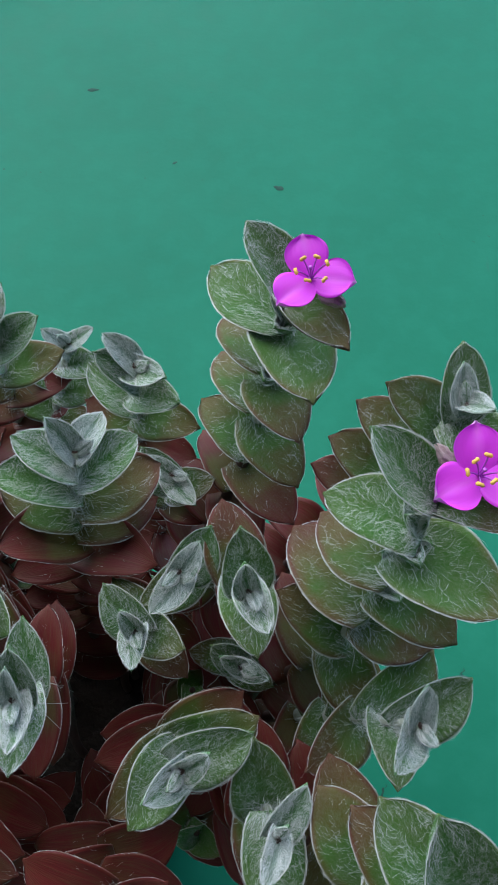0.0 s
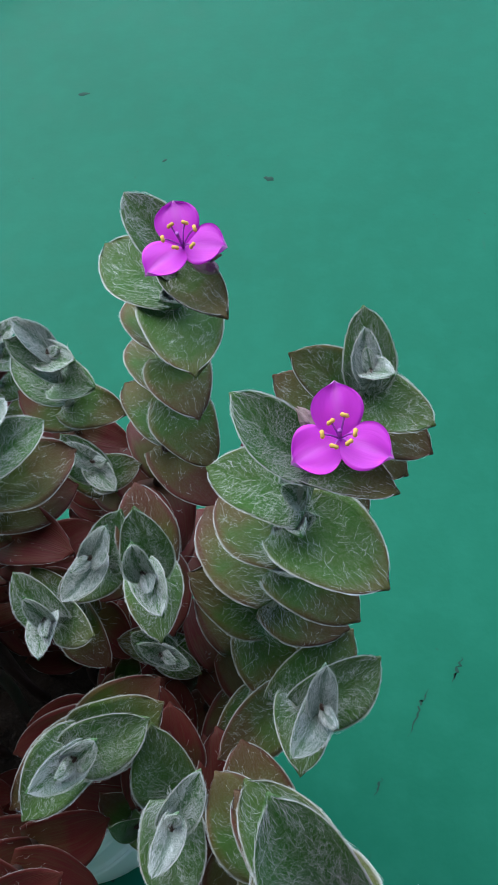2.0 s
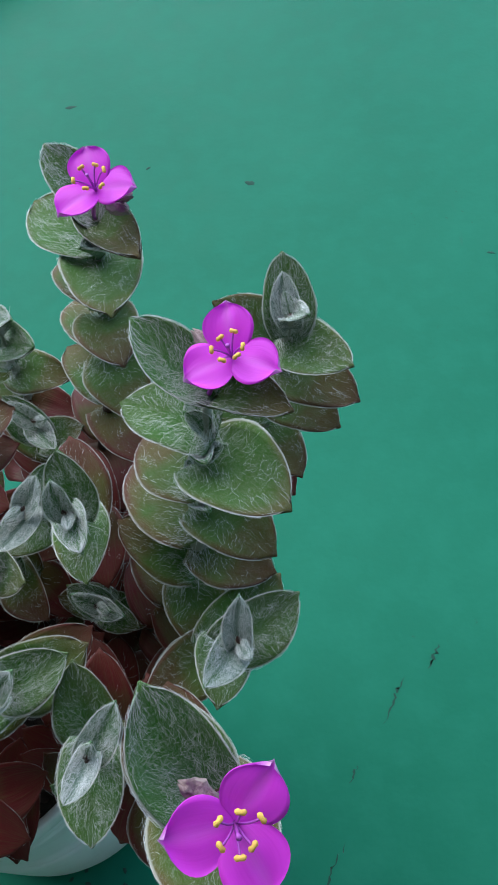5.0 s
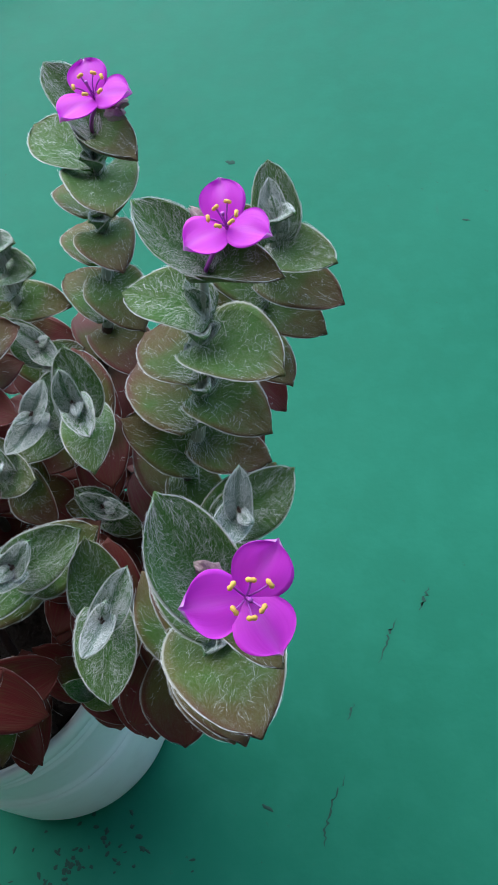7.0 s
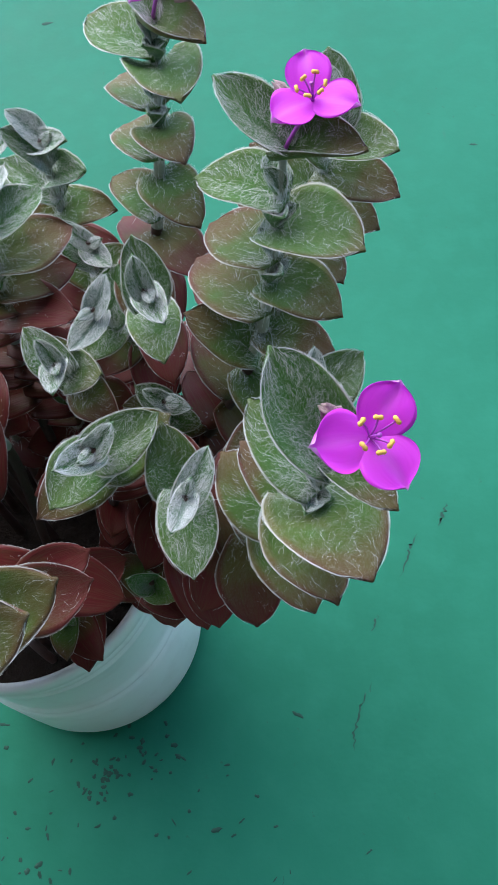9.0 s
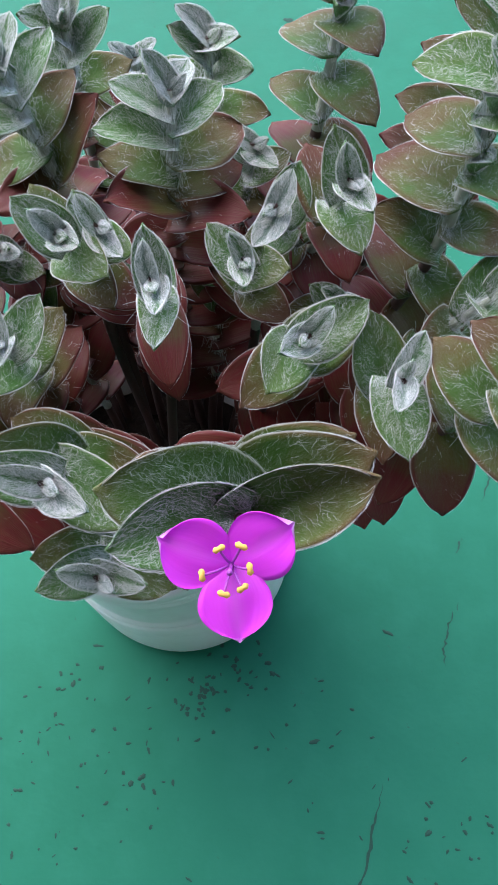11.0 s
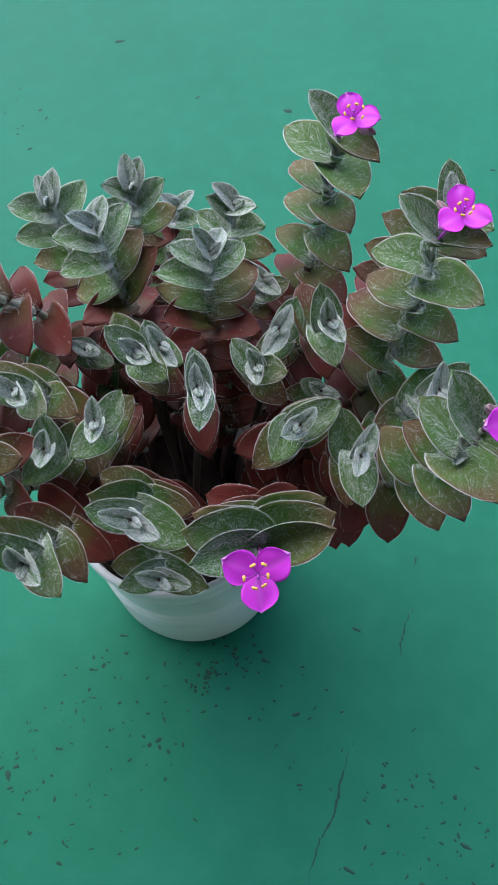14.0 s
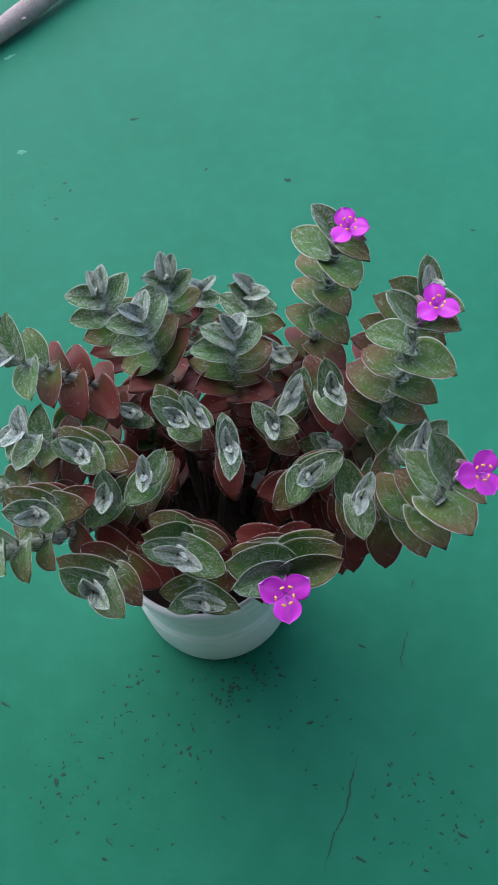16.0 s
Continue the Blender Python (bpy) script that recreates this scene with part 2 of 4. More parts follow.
def leaf_mesh(rng, length, width, age, cup, bow, bare=False, ruffle=1.0):
    """A thick, cupped, ovate blade with a felted margin and long silky hairs that sweep from the midrib to the margin."""
    half, thick = width / 2, 0.0009
    phase, wave = rng.uniform(0, 6.3, 3), rng.uniform(0.3, 1.0)
    lean = rng.uniform(-0.06, 0.06)

    def surface(u, v):
        x = 0.12 + 0.875 * np.clip(u, 0, 1) ** 1.05
        f = 0.97 * (4 * x * (1 - x) * (1.26 - 0.58 * x)) ** 0.56
        f = f * (1 + 0.03 * wave * np.sin(9 * u + phase[0]))
        curl = 2 * cup * (1.15 - 0.6 * u)
        y = half * f * np.sin(curl * v) / curl + lean * length * np.sin(np.pi * u)
        z = half * f * (1 - np.cos(curl * v)) / curl - 0.03 * length * np.exp(-(v / 0.12) ** 2) * (1 - u)
        z = z + bow * length * 4 * u * (1 - u) + 0.016 * ruffle * length * wave * np.sin(7 * u + 3 * v + phase[1]) * np.abs(v)
        return np.stack([length * u * (1 - 0.04 * np.abs(v) ** 2), y, z], -1)

    nu, nv = 13, 10
    uu, vv = np.meshgrid(np.linspace(0, 1, nu + 1) ** 0.9, np.linspace(-1, 1, nv + 1), indexing="ij")
    top = surface(uu, vv).reshape(-1, 3)
    body = thick * np.sqrt(np.clip(1 - np.abs(vv) ** 3, 0.06, 1)).reshape(-1)
    low = top - np.stack([0 * body, 0 * body, body], -1)
    row, total = nv + 1, (nu + 1) * (nv + 1)
    faces = []
    for i in range(nu):
        for j in range(nv):
            a, b, c, d = i * row + j, (i + 1) * row + j, (i + 1) * row + j + 1, i * row + j + 1
            faces += [(a, b, c, d), (total + d, total + c, total + b, total + a)]
    ring = [i * row for i in range(nu + 1)] + [nu * row + j for j in range(1, nv + 1)] + [i * row + nv for i in range(nu - 1, -1, -1)] + [j for j in range(nv - 1, 0, -1)]
    faces += [(ring[(k + 1) % len(ring)], ring[k], total + ring[k], total + ring[(k + 1) % len(ring)]) for k in range(len(ring))]
    blade = len(faces)

    # hairs on the blade
    woolly = max(0.0, 1 - age * 1.55)
    s = 6
    n = 6 if bare else 2 * int(14 + 430 * woolly ** 1.3 * min(1.0, length / 0.018))
    step = np.linspace(0, 1, s)
    u0 = np.clip(np.repeat(rng.uniform(0.0, 0.94, n // 2) ** (1 + 5 * age), 2) + rng.normal(0, 0.05, n), 0, 0.96)
    v0 = np.clip(np.repeat(rng.normal(0, 0.45, n // 2), 2) + rng.normal(0, 0.07, n), -0.98, 0.98)
    reach = rng.uniform(0.0020, 0.0070, n) * (0.55 + 0.45 * woolly) * min(1.0, length / 0.020)
    turn = np.sign(v0) * np.repeat(rng.uniform(0.35, 1.25, n // 2), 2) + rng.normal(0, 0.3, n)
    bend = rng.normal(0, 0.7, n)
    ang = turn[:, None] + bend[:, None] * step[None, :] + rng.uniform(0.2, 0.7, n)[:, None] * np.sin(8 * step[None, :] + rng.uniform(0, 6, n)[:, None])
    du = np.cumsum(np.cos(ang), 1) / s * (reach / length)[:, None]
    dv = np.cumsum(np.sin(ang), 1) / s * (reach / half)[:, None]
    u = np.clip(u0[:, None] + du, 0, 1.0)
    v = np.clip(v0[:, None] + dv, -1.04, 1.04)
    centre = surface(u, v)
    centre[..., 2] += 0.00015 + rng.uniform(0.0001, 0.0012, n)[:, None] * np.sin(np.pi * np.clip(step, 0.02, 1))[None, :] * 0.7
    # short felt along the margin
    m = 24 if bare else int(60 + 190 * woolly)
    side = np.where(rng.uniform(0, 1, m) < 0.5, -1.0, 1.0)
    fu = rng.uniform(0.02, 1.0, m)
    out = rng.uniform(0.0001, 0.0005, m) * (0.4 + 0.6 * woolly)
    fringe = surface(np.clip(fu[:, None] + step[None, :] * rng.normal(0.05, 0.04, m)[:, None], 0, 1), np.repeat(side[:, None], s, 1))
    fringe[..., 1] += (side * out)[:, None] * step[None, :]
    fringe[..., 0] += (out * (fu > 0.8) * 0.8)[:, None] * step[None, :]
    fringe[..., 2] += rng.normal(0.0001, 0.0003, m)[:, None] * step[None, :]
    strands = np.concatenate([centre, fringe])
    way = np.gradient(strands, axis=1)
    flat = np.stack([-way[..., 1], way[..., 0], 0 * way[..., 0]], -1)
    flat /= np.maximum(np.linalg.norm(flat, axis=-1, keepdims=True), 1e-9)
    thin = 0.000025 * np.linspace(1.0, 0.5, s)
    hv, hf = ribbons(strands, flat * thin[None, :, None])
    start = 2 * total
    verts = np.concatenate([top, low, hv])
    me = mesh_of("leaf", verts.tolist(), faces + (hf + start).tolist(), [LEAF, HAIR])
    slots = np.zeros(len(me.polygons), dtype=np.int32)
    slots[blade:] = 1
    me.polygons.foreach_set("material_index", slots)
    uvs = np.concatenate([np.stack([uu.reshape(-1), vv.reshape(-1) * 0.5 + 0.5], -1)] * 2 + [np.full((len(hv), 2), 0.5)])
    loops = np.zeros(len(me.loops), dtype=np.int32)
    me.loops.foreach_get("vertex_index", loops)
    layer = me.uv_layers.new(name="UVMap")
    layer.data.foreach_set("uv", uvs[loops].reshape(-1))
    me.attributes.new("age", "FLOAT", "POINT").data.foreach_set("value", np.full(len(verts), age))
    return me


def petal_mesh(rng, length, width):
    nu, nv, thick = 14, 12, 0.00035
    uu, vv = np.meshgrid(np.linspace(0, 1, nu + 1), np.linspace(-1, 1, nv + 1), indexing="ij")
    f = 1.32 * (uu * 0.97 + 0.025) ** 0.55 * (1 - np.clip(uu * 0.995, 0, 1) ** 2.3) ** 0.72
    x = length * (uu - 0.05 * vv ** 2 * uu)
    y = width / 2 * f * vv
    p = rng.uniform(0, 6)
    z = length * (0.10 * np.sin(np.pi * uu * 0.9) - 0.05 * uu ** 2 + 0.10 * vv ** 2 * uu - 0.035 * np.exp(-(vv / 0.12) ** 2) * uu + 0.02 * np.sin(6 * vv + 5 * uu + p) * uu)
    top = np.stack([x, y, z], -1).reshape(-1, 3)
    low = top - np.array([0, 0, thick])
    row, total = nv + 1, (nu + 1) * (nv + 1)
    faces = []
    for i in range(nu):
        for j in range(nv):
            a, b, c, d = i * row + j, (i + 1) * row + j, (i + 1) * row + j + 1, i * row + j + 1
            faces += [(a, b, c, d), (total + d, total + c, total + b, total + a)]
    for i in range(nu):
        for j in (0, nv):
            a, b = i * row + j, (i + 1) * row + j
            faces.append((a, total + a, total + b, b))
    me = mesh_of("petal", np.concatenate([top, low]).tolist(), faces, [PETAL])
    uvs = np.concatenate([np.stack([uu.reshape(-1), vv.reshape(-1) * 0.5 + 0.5], -1)] * 2)
    loops = np.zeros(len(me.loops), dtype=np.int32)
    me.loops.foreach_get("vertex_index", loops)
    me.uv_layers.new(name="UVMap").data.foreach_set("uv", uvs[loops].reshape(-1))
    return me


def frame_of(origin, ahead, up):
    """A pose with x ahead and z as near to up as can be."""
    x = Vector(ahead).normalized()
    y = Vector(up).cross(x).normalized()
    z = x.cross(y)
    m = Matrix((x, y, z)).transposed().to_4x4()
    m.translation = origin
    return m


def add_flower(rng, shoot_ob, place, facing, spin, spent, foot):
    """An open flower of three petals with six yellow anthers on violet filaments."""
    n = Vector(facing).normalized()
    right = (Vector((1, 0, 0)) - n * n.x).normalized()
    up = n.cross(right)
    place = Vector(place)
    mid = place
    stalk = [foot + (mid - foot) * k / 5 + n * (0.001 * math.sin(k)) for k in range(6)]
    v, f = tube(stalk, [0.0007, 0.0006, 0.0006, 0.0006, 0.0008, 0.0011])
    flower = child("flower", mesh_of("flower", v, f, [FILAMENT]), shoot_ob, "open magenta three-petalled flower with yellow anthers")
    for k in range(3):
        a = radians(spin + 120 * k + rng.uniform(-5, 5))
        d = right * math.cos(a) + up * math.sin(a) + n * rng.uniform(0.16, 0.30)
        p = child("petal", petal_mesh(rng, 0.0128 * rng.uniform(0.96, 1.04), 0.0155 * rng.uniform(0.96, 1.05)), flower)
        p.matrix_basis = frame_of(mid, d, n)
    for k in range(6):
        a = radians(spin + 30 + 60 * k + rng.uniform(-12, 12))
        out = right * math.cos(a) + up * math.sin(a)
        tip = mid + n * rng.uniform(0.0045, 0.0065) + out * rng.uniform(0.0028, 0.0048)
        path = [mid + (tip - mid) * q / 4 + n * 0.0011 * math.sin(math.pi * q / 4) for q in range(5)]
        v, f = tube(path, [0.00022] * 5, 6)
        side = n.cross(out).normalized()
        bar = [tip + side * q * 0.0010 + n * (0.0003 - abs(q) * 0.0004) for q in (-1, -0.6, 0, 0.6, 1)]
        v2, f2 = tube(bar, [0.00022, 0.00058, 0.00042, 0.00058, 0.00022], 7)
        me = mesh_of("stamen", v + v2, f + [tuple(i + len(v) for i in q) for q in f2], [FILAMENT, ANTHER])
        slots = [0] * len(f) + [1] * len(f2)
        me.polygons.foreach_set("material_index", slots)
        child("stamen", me, flower)
    v, f = tube([mid, mid + n * 0.005, mid + n * 0.0066], [0.0005, 0.00028, 0.00055], 7)
    child("pistil", mesh_of("pistil", v, f, [FILAMENT]), flower)
    # withered remains of earlier flowers beside it, crumpled to furrowed cones
    for k, (turn, size) in enumerate(((0, 0.0085), (30, 0.0065))):
        a = radians(spent + turn)
        d = right * math.cos(a) + up * math.sin(a) + n * 0.35
        cross = n.cross(d).normalized()
        rise = d.cross(cross).normalized()
        start = mid - n * 0.005 + d * 0.003
        verts, faces, sides, rings = [], [], 18, 9
        for i in range(rings):
            q = i / (rings - 1)
            r = 0.0015 * (0.45 + 0.75 * math.sin(math.pi * min(1, q * 0.8 + 0.1))) * (0.45 if i == rings - 1 else 1)
            bend = Vector(rng.normal(0, 0.00025, 3))
            for j in range(sides):
                w = 2 * math.pi * j / sides
                ridge = r * (1 + 0.30 * math.sin(5 * w + 2.5 * q + k) + rng.uniform(-0.14, 0.14))
                tail = size * (q + 0.10 * q * math.sin(3 * w + k))
                verts.append(start + d * tail + (cross * math.cos(w) + rise * 0.7 * math.sin(w)) * ridge + bend)
        for i in range(rings - 1):
            for j in range(sides):
                o = (j + 1) % sides
                faces.append((i * sides + j, i * sides + o, (i + 1) * sides + o, (i + 1) * sides + j))
        faces += [tuple(reversed(range(sides))), tuple((rings - 1) * sides + j for j in range(sides))]
        child("withered_flower", mesh_of("withered_flower", verts, faces, [WITHERED]), shoot_ob, "shrivelled brown spent flower")


count = [0]


def shoot(kind, top, axis, foot, red, plump, leaves, bloom=None):
    """One stem with two rows of leaves. leaves: from the tip down, millimetres along the stem, degrees round it, degrees of lift, millimetres long."""
    count[0] += 1
    rng = np.random.RandomState(100 + count[0])
    top, axis = Vector(top), Vector(axis).normalized()
    straight = 0.045
    bendy = top - axis * straight
    base = Vector((foot[0], foot[1], 0.112))
    h = (bendy - base).length
    ctrl = [bendy, bendy - axis * h * 0.4, base + Vector((0, 0, h * 0.35)), base]

    def bezier(f):
        g = 1 - f
        return ctrl[0] * g ** 3 + ctrl[1] * (3 * g * g * f) + ctrl[2] * (3 * g * f * f) + ctrl[3] * f ** 3

    steps = [bezier(k / 59) for k in range(60)]
    run = np.concatenate([[0], np.cumsum([(steps[k + 1] - steps[k]).length for k in range(59)])])

    def stem_at(s):
        if s <= straight:
            return top - axis * s, axis
        f = float(np.interp(s - straight, run, np.linspace(0, 1, 60)))
        p = bezier(f)
        return p, (p - bezier(min(f + 0.02, 1.02))).normalized()

    label, category = KINDS[kind]
    ob = tagged(new("leafy_shoot" if bloom is None else "flowering_shoot"), label, category, "shoots of the potted plant")
    ob.location = base
    PLACES[ob] = tuple(base)
    ss = np.linspace(0, straight + run[-1] + 0.004, 18)
    pts = [stem_at(min(s, straight + run[-1]))[0] for s in ss]
    v, f = tube(pts, [0.0012 + 0.0010 * min(1, s / 0.06) for s in ss])
    # cobweb of loose hairs round the upper nodes
    strands = []
    for s, az, lift, length in leaves[2:9]:
        p, ax = stem_at(s / 1000)
        for _ in range(80):
            d = Vector(rng.normal(0, 1, 3)).normalized()
            d = (d - ax * d.dot(ax) * 0.5).normalized()
            curl = Vector(rng.normal(0, 1, 3)) * 0.35
            reach = rng.uniform(0.0012, 0.0044)
            strands.append([p + ax * rng.uniform(-0.003, 0.003) + d * 0.0015 + (d * q + curl * q * q) * reach / 5 * 1.0 for q in np.linspace(0, 3.2, 6)])
    st = np.array([[tuple(q) for q in a] for a in strands])
    way = np.gradient(st, axis=1)
    flat = np.cross(way, np.array([0.1, -0.45, 0.89]))
    flat /= np.maximum(np.linalg.norm(flat, axis=-1, keepdims=True), 1e-9)
    hv, hf = ribbons(st, flat * 0.000045)
    me = mesh_of("stem", [tuple(x) for x in v] + hv.tolist(), f + (hf + len(v)).tolist(), [STEM, HAIR, OLD_STEM])
    slots = np.zeros(len(me.polygons), dtype=np.int32)
    slots[len(f):] = 1
    slots[8 * int(np.searchsorted(ss, 0.068)):len(f)] = 2
    me.polygons.foreach_set("material_index", slots)
    child("stem", me, ob)
    for k, (s, az, lift, length) in enumerate(leaves):
        p, ax = stem_at(s / 1000)
        if kind == "low" or k > 8:
            az, lift, length = az + rng.normal(0, 12), lift + rng.normal(0, 8), length * rng.uniform(0.85, 1.08)
        e = (Vector((1, 0, 0)) - ax * ax.x).normalized()
        g = ax.cross(e)
        a, b = radians(az), radians(lift * (0.75 if k < 2 and bloom is None and kind != "silver" else 1.0))
        d = (e * math.cos(a) + g * math.sin(a)) * math.cos(b) + ax * math.sin(b)
        if bloom is None and kind != "low" and k < 2:
            age, cup, bow, wide = 0.03, (0.60 if kind == "silver" else 0.42), 0.04, plump * (1.0 if kind == "silver" else 0.92)
        else:
            older = max(0, k - (0 if bloom else 1))
            age = min(0.9, 0.10 + 0.30 * min(1, older / 4) + 0.5 * max(0, k - red + 2) / 3.5)
            cup, bow, wide = (0.34 if k < 4 else 0.24), (0.04 if k < 4 else 0.08), plump * (1.13 if bloom else 1.06)
        if (kind == "silver" or plump == 0.6) and 2 <= k < 5:
            age, cup = (0.09, 0.115, 0.15)[k - 2], 0.5
        if bloom and k < 2:
            age, cup, bow, wide = (0.14, 0.34)[k], (0.62, 0.9)[k], 0.02, plump * 1.08
        me = leaf_mesh(rng, length / 1000 + 0.0026, wide * length / 1000 * rng.uniform(0.95, 1.06), age, cup, bow, k > 10 or kind == "low", 2.6 if kind == "silver" else 1.3)
        leaf = child("leaf", me, ob, LEAF_LOOK[0] if age < 0.05 else LEAF_LOOK[1] if age > 0.75 else "")
        leaf.matrix_basis = frame_of(p - d * 0.0026, d, ax.lerp(LIGHTWARD, 0.55))
    if bloom:
        # furry side buds in the upper axils
        for s, az, lift, length in leaves[2:6]:
            p, ax = stem_at(s / 1000)
            e = (Vector((1, 0, 0)) - ax * ax.x).normalized()
            for turn, rise, size in ((-38, 48, 0.0105), (30, 58, 0.0085)):
                a, b = radians(az + turn), radians(rise)
                d = (e * math.cos(a) + ax.cross(e) * math.sin(a)) * math.cos(b) + ax * math.sin(b)
                side_bud = child("leaf", leaf_mesh(rng, size, size * 0.9, 0.07, 0.75, 0.08), ob, LEAF_LOOK[0])
                side_bud.matrix_basis = frame_of(p + d * 0.0012 - LIGHTWARD * -0.002, d, ax.lerp(LIGHTWARD, 0.5))
    if not bloom and kind != "low":
        # the closed innermost leaf, rolled to a white spindle
        s, az, lift, length = leaves[0]
        p, ax = stem_at(0.0)
        e = (Vector((1, 0, 0)) - ax * ax.x).normalized()
        a, b = radians(az + 185), radians(48)
        d = (e * math.cos(a) + ax.cross(e) * math.sin(a)) * math.cos(b) + ax * math.sin(b)
        spindle = child("leaf", leaf_mesh(rng, 0.0082, 0.0046, 0.03, -0.30, 0.05), ob, LEAF_LOOK[0])
        spindle.matrix_basis = frame_of(p - ax * 0.001, d, LIGHTWARD)
    if bloom:
        add_flower(rng, ob, bloom[:3], bloom[3:6], bloom[6], bloom[7], top)
    return ob


KINDS = {
    "bloom": ("hairy olive-green shoot topped by an open magenta flower", "plant"),
    "green": ("woolly silver-green shoot with overlapping leaves and white bud", "plant"),
    "silver": ("upright silvery shoot thickly covered in white hairs", "plant"),
    "red": ("drooping shoot of red-tinged leaves with a silvery tip", "plant"),
    "low": ("low stem of dark red old leaves inside the pot", "plant"),
    "small": ("short young grey-green side shoot among larger stems", "plant"),
}
LIGHTWARD = Vector((0.06, -0.58, 0.81))  # the side to which the blades turn their faces
LEAF_LOOK = ("white felted young leaf", "smooth dark red old leaf")

# ---- ground ----
bm = bmesh.new()
bmesh.ops.create_grid(bm, x_segments=40, y_segments=40, size=60)
me = bpy.data.meshes.new("ground")
bm.to_mesh(me)
bm.free()
me.materials.append(GREEN)
ground = tagged(new("ground", me), "smooth green painted surface with hairline cracks and dark specks", "ground", kind="structure")

# ---- unseen slabs added behind and above the camera to block the sky ----
# upright slab, added so that the ground darkens towards the viewer
bm = bmesh.new()
bmesh.ops.create_cube(bm, size=1, matrix=Matrix.Translation((0, -0.68, 0.79)) @ Matrix.Diagonal((9, 0.2, 1.58, 1)))
me = bpy.data.meshes.new("wall_south")
bm.to_mesh(me)
bm.free()
me.materials.append(BLOCKER)
tagged(new("wall_south", me), "unseen grey slab added behind the viewer to block sky light", "wall", kind="structure")

# flat slab overhead, out of view, added to deepen the same falloff
bm = bmesh.new()
bmesh.ops.create_cube(bm, size=1, matrix=Matrix.Translation((0, -1.10, 1.62)) @ Matrix.Diagonal((9, 2.5, 0.08, 1)))
me = bpy.data.meshes.new("canopy_roof")
bm.to_mesh(me)
bm.free()
me.materials.append(BLOCKER)
tagged(new("canopy_roof", me), "unseen grey slab added above the viewer to shade the near ground", "roof", kind="structure")

# ---- pot and soil ----
POT_AT = (-0.095, 0.052)
pot = tagged(new("plant_pot"), "pale mint-white round pot with a grooved rim", "pot")
pot.location = (*POT_AT, 0)
profile = [(0.0, 0.002), (0.058, 0.002), (0.0605, 0.0), (0.0640, 0.0012), (0.0664, 0.005), (0.0672, 0.012), (0.0673, 0.030), (0.0668, 0.069),
           (0.0660, 0.0715), (0.0648, 0.0730), (0.0648, 0.0745), (0.0658, 0.0760), (0.0658, 0.0785), (0.0646, 0.0800), (0.0641, 0.0830),
           (0.0636, 0.100), (0.0636, 0.114), (0.0642, 0.119), (0.0655, 0.1215), (0.0658, 0.1245), (0.0644, 0.1265), (0.0644, 0.1285), (0.0660, 0.1305),
           (0.0664, 0.134), (0.0652, 0.1362), (0.0652, 0.138), (0.0672, 0.1402), (0.0680, 0.146), (0.0676, 0.1505),
           (0.0660, 0.1525), (0.0640, 0.1518), (0.0630, 0.149), (0.0624, 0.140), (0.0615, 0.090), (0.0, 0.088)]
for name, part_profile in (("foot_band", profile[:10]), ("body", profile[9:19]), ("rim", profile[18:])):
    v, f = lathe(part_profile, 96)
    skip = {"foot_band": f[:-1], "body": f[:-2], "rim": f[:-2] + f[-1:]}[name]
    ring = child(name, mesh_of(name, v, skip, [POT]), pot)
    ring.matrix_parent_inverse = Matrix.Identity(4)

verts, faces = [(0, 0, 0.112)], []
for r in range(1, 25):
    for k in range(72):
        a = 2 * math.pi * k / 72
        q = Vector((0.0616 * r / 24 * math.cos(a), 0.0616 * r / 24 * math.sin(a), 0))
        q.z = 0.110 + 0.004 * noise.noise(q * 70) + 0.004 * abs(noise.noise(q * 240)) + 0.0015 * noise.noise(q * 600)
        verts.append(tuple(q))
for k in range(72):
    faces.append((0, 1 + k, 1 + (k + 1) % 72))
for r in range(23):
    for k in range(72):
        a, b = 1 + r * 72 + k, 1 + r * 72 + (k + 1) % 72
        faces.append((a, a + 72, b + 72, b))
me = mesh_of("potting_soil", verts, faces, [SOIL])
soil = tagged(new("potting_soil", me), "dark crumbly potting soil filling the pot", "soil", kind="stuff")
soil.location = (*POT_AT, 0)

# ---- the shoots of the plant ----
shoot('bloom', (0.0106, 0.1444, 0.3460), (0.150, 0.200, 0.968), (-0.0599, 0.0829), 10, 0.74, [
    (-1, 140, 38, 24), (1, 304, 10, 28), (9, 138, 2, 30), (14, 284, 8, 33), (27, 118, -8, 30), (36, 289, 6, 28), (46, 118, -8, 30), (55, 302, -10, 28), (70, 135, 5, 26), (79, 321, -13, 29), (89, 136, 9, 28), (98, 304, -15, 27), (108, 128, 9, 27), (117, 304, -19, 26), (127, 140, 4, 28), (137, 303, -17, 28), (146, 115, 8, 29)], bloom=(0.0161, 0.1380, 0.3620, -0.1000, -0.1600, 0.9800, 104.0000, -42))
shoot('bloom', (0.0447, 0.0787, 0.3480), (0.170, 0.218, 0.961), (-0.0484, 0.0579), 11, 0.74, [
    (-3, 155, 32, 25), (0, 332, 20, 24), (13, 154, -4, 26), (23, 314, 16, 32), (33, 131, -8, 28), (43, 323, 0, 26), (53, 127, -8, 36), (63, 345, 0, 25), (73, 161, 10, 27), (83, 308, -20, 28), (93, 136, 6, 30), (103, 304, -18, 28), (113, 136, 5, 28), (123, 317, -19, 30), (133, 153, 10, 28), (143, 311, -22, 28), (153, 143, 13, 30)], bloom=(0.0529, 0.0789, 0.3637, -0.0500, -0.2000, 0.9700, 90.0000, 140))
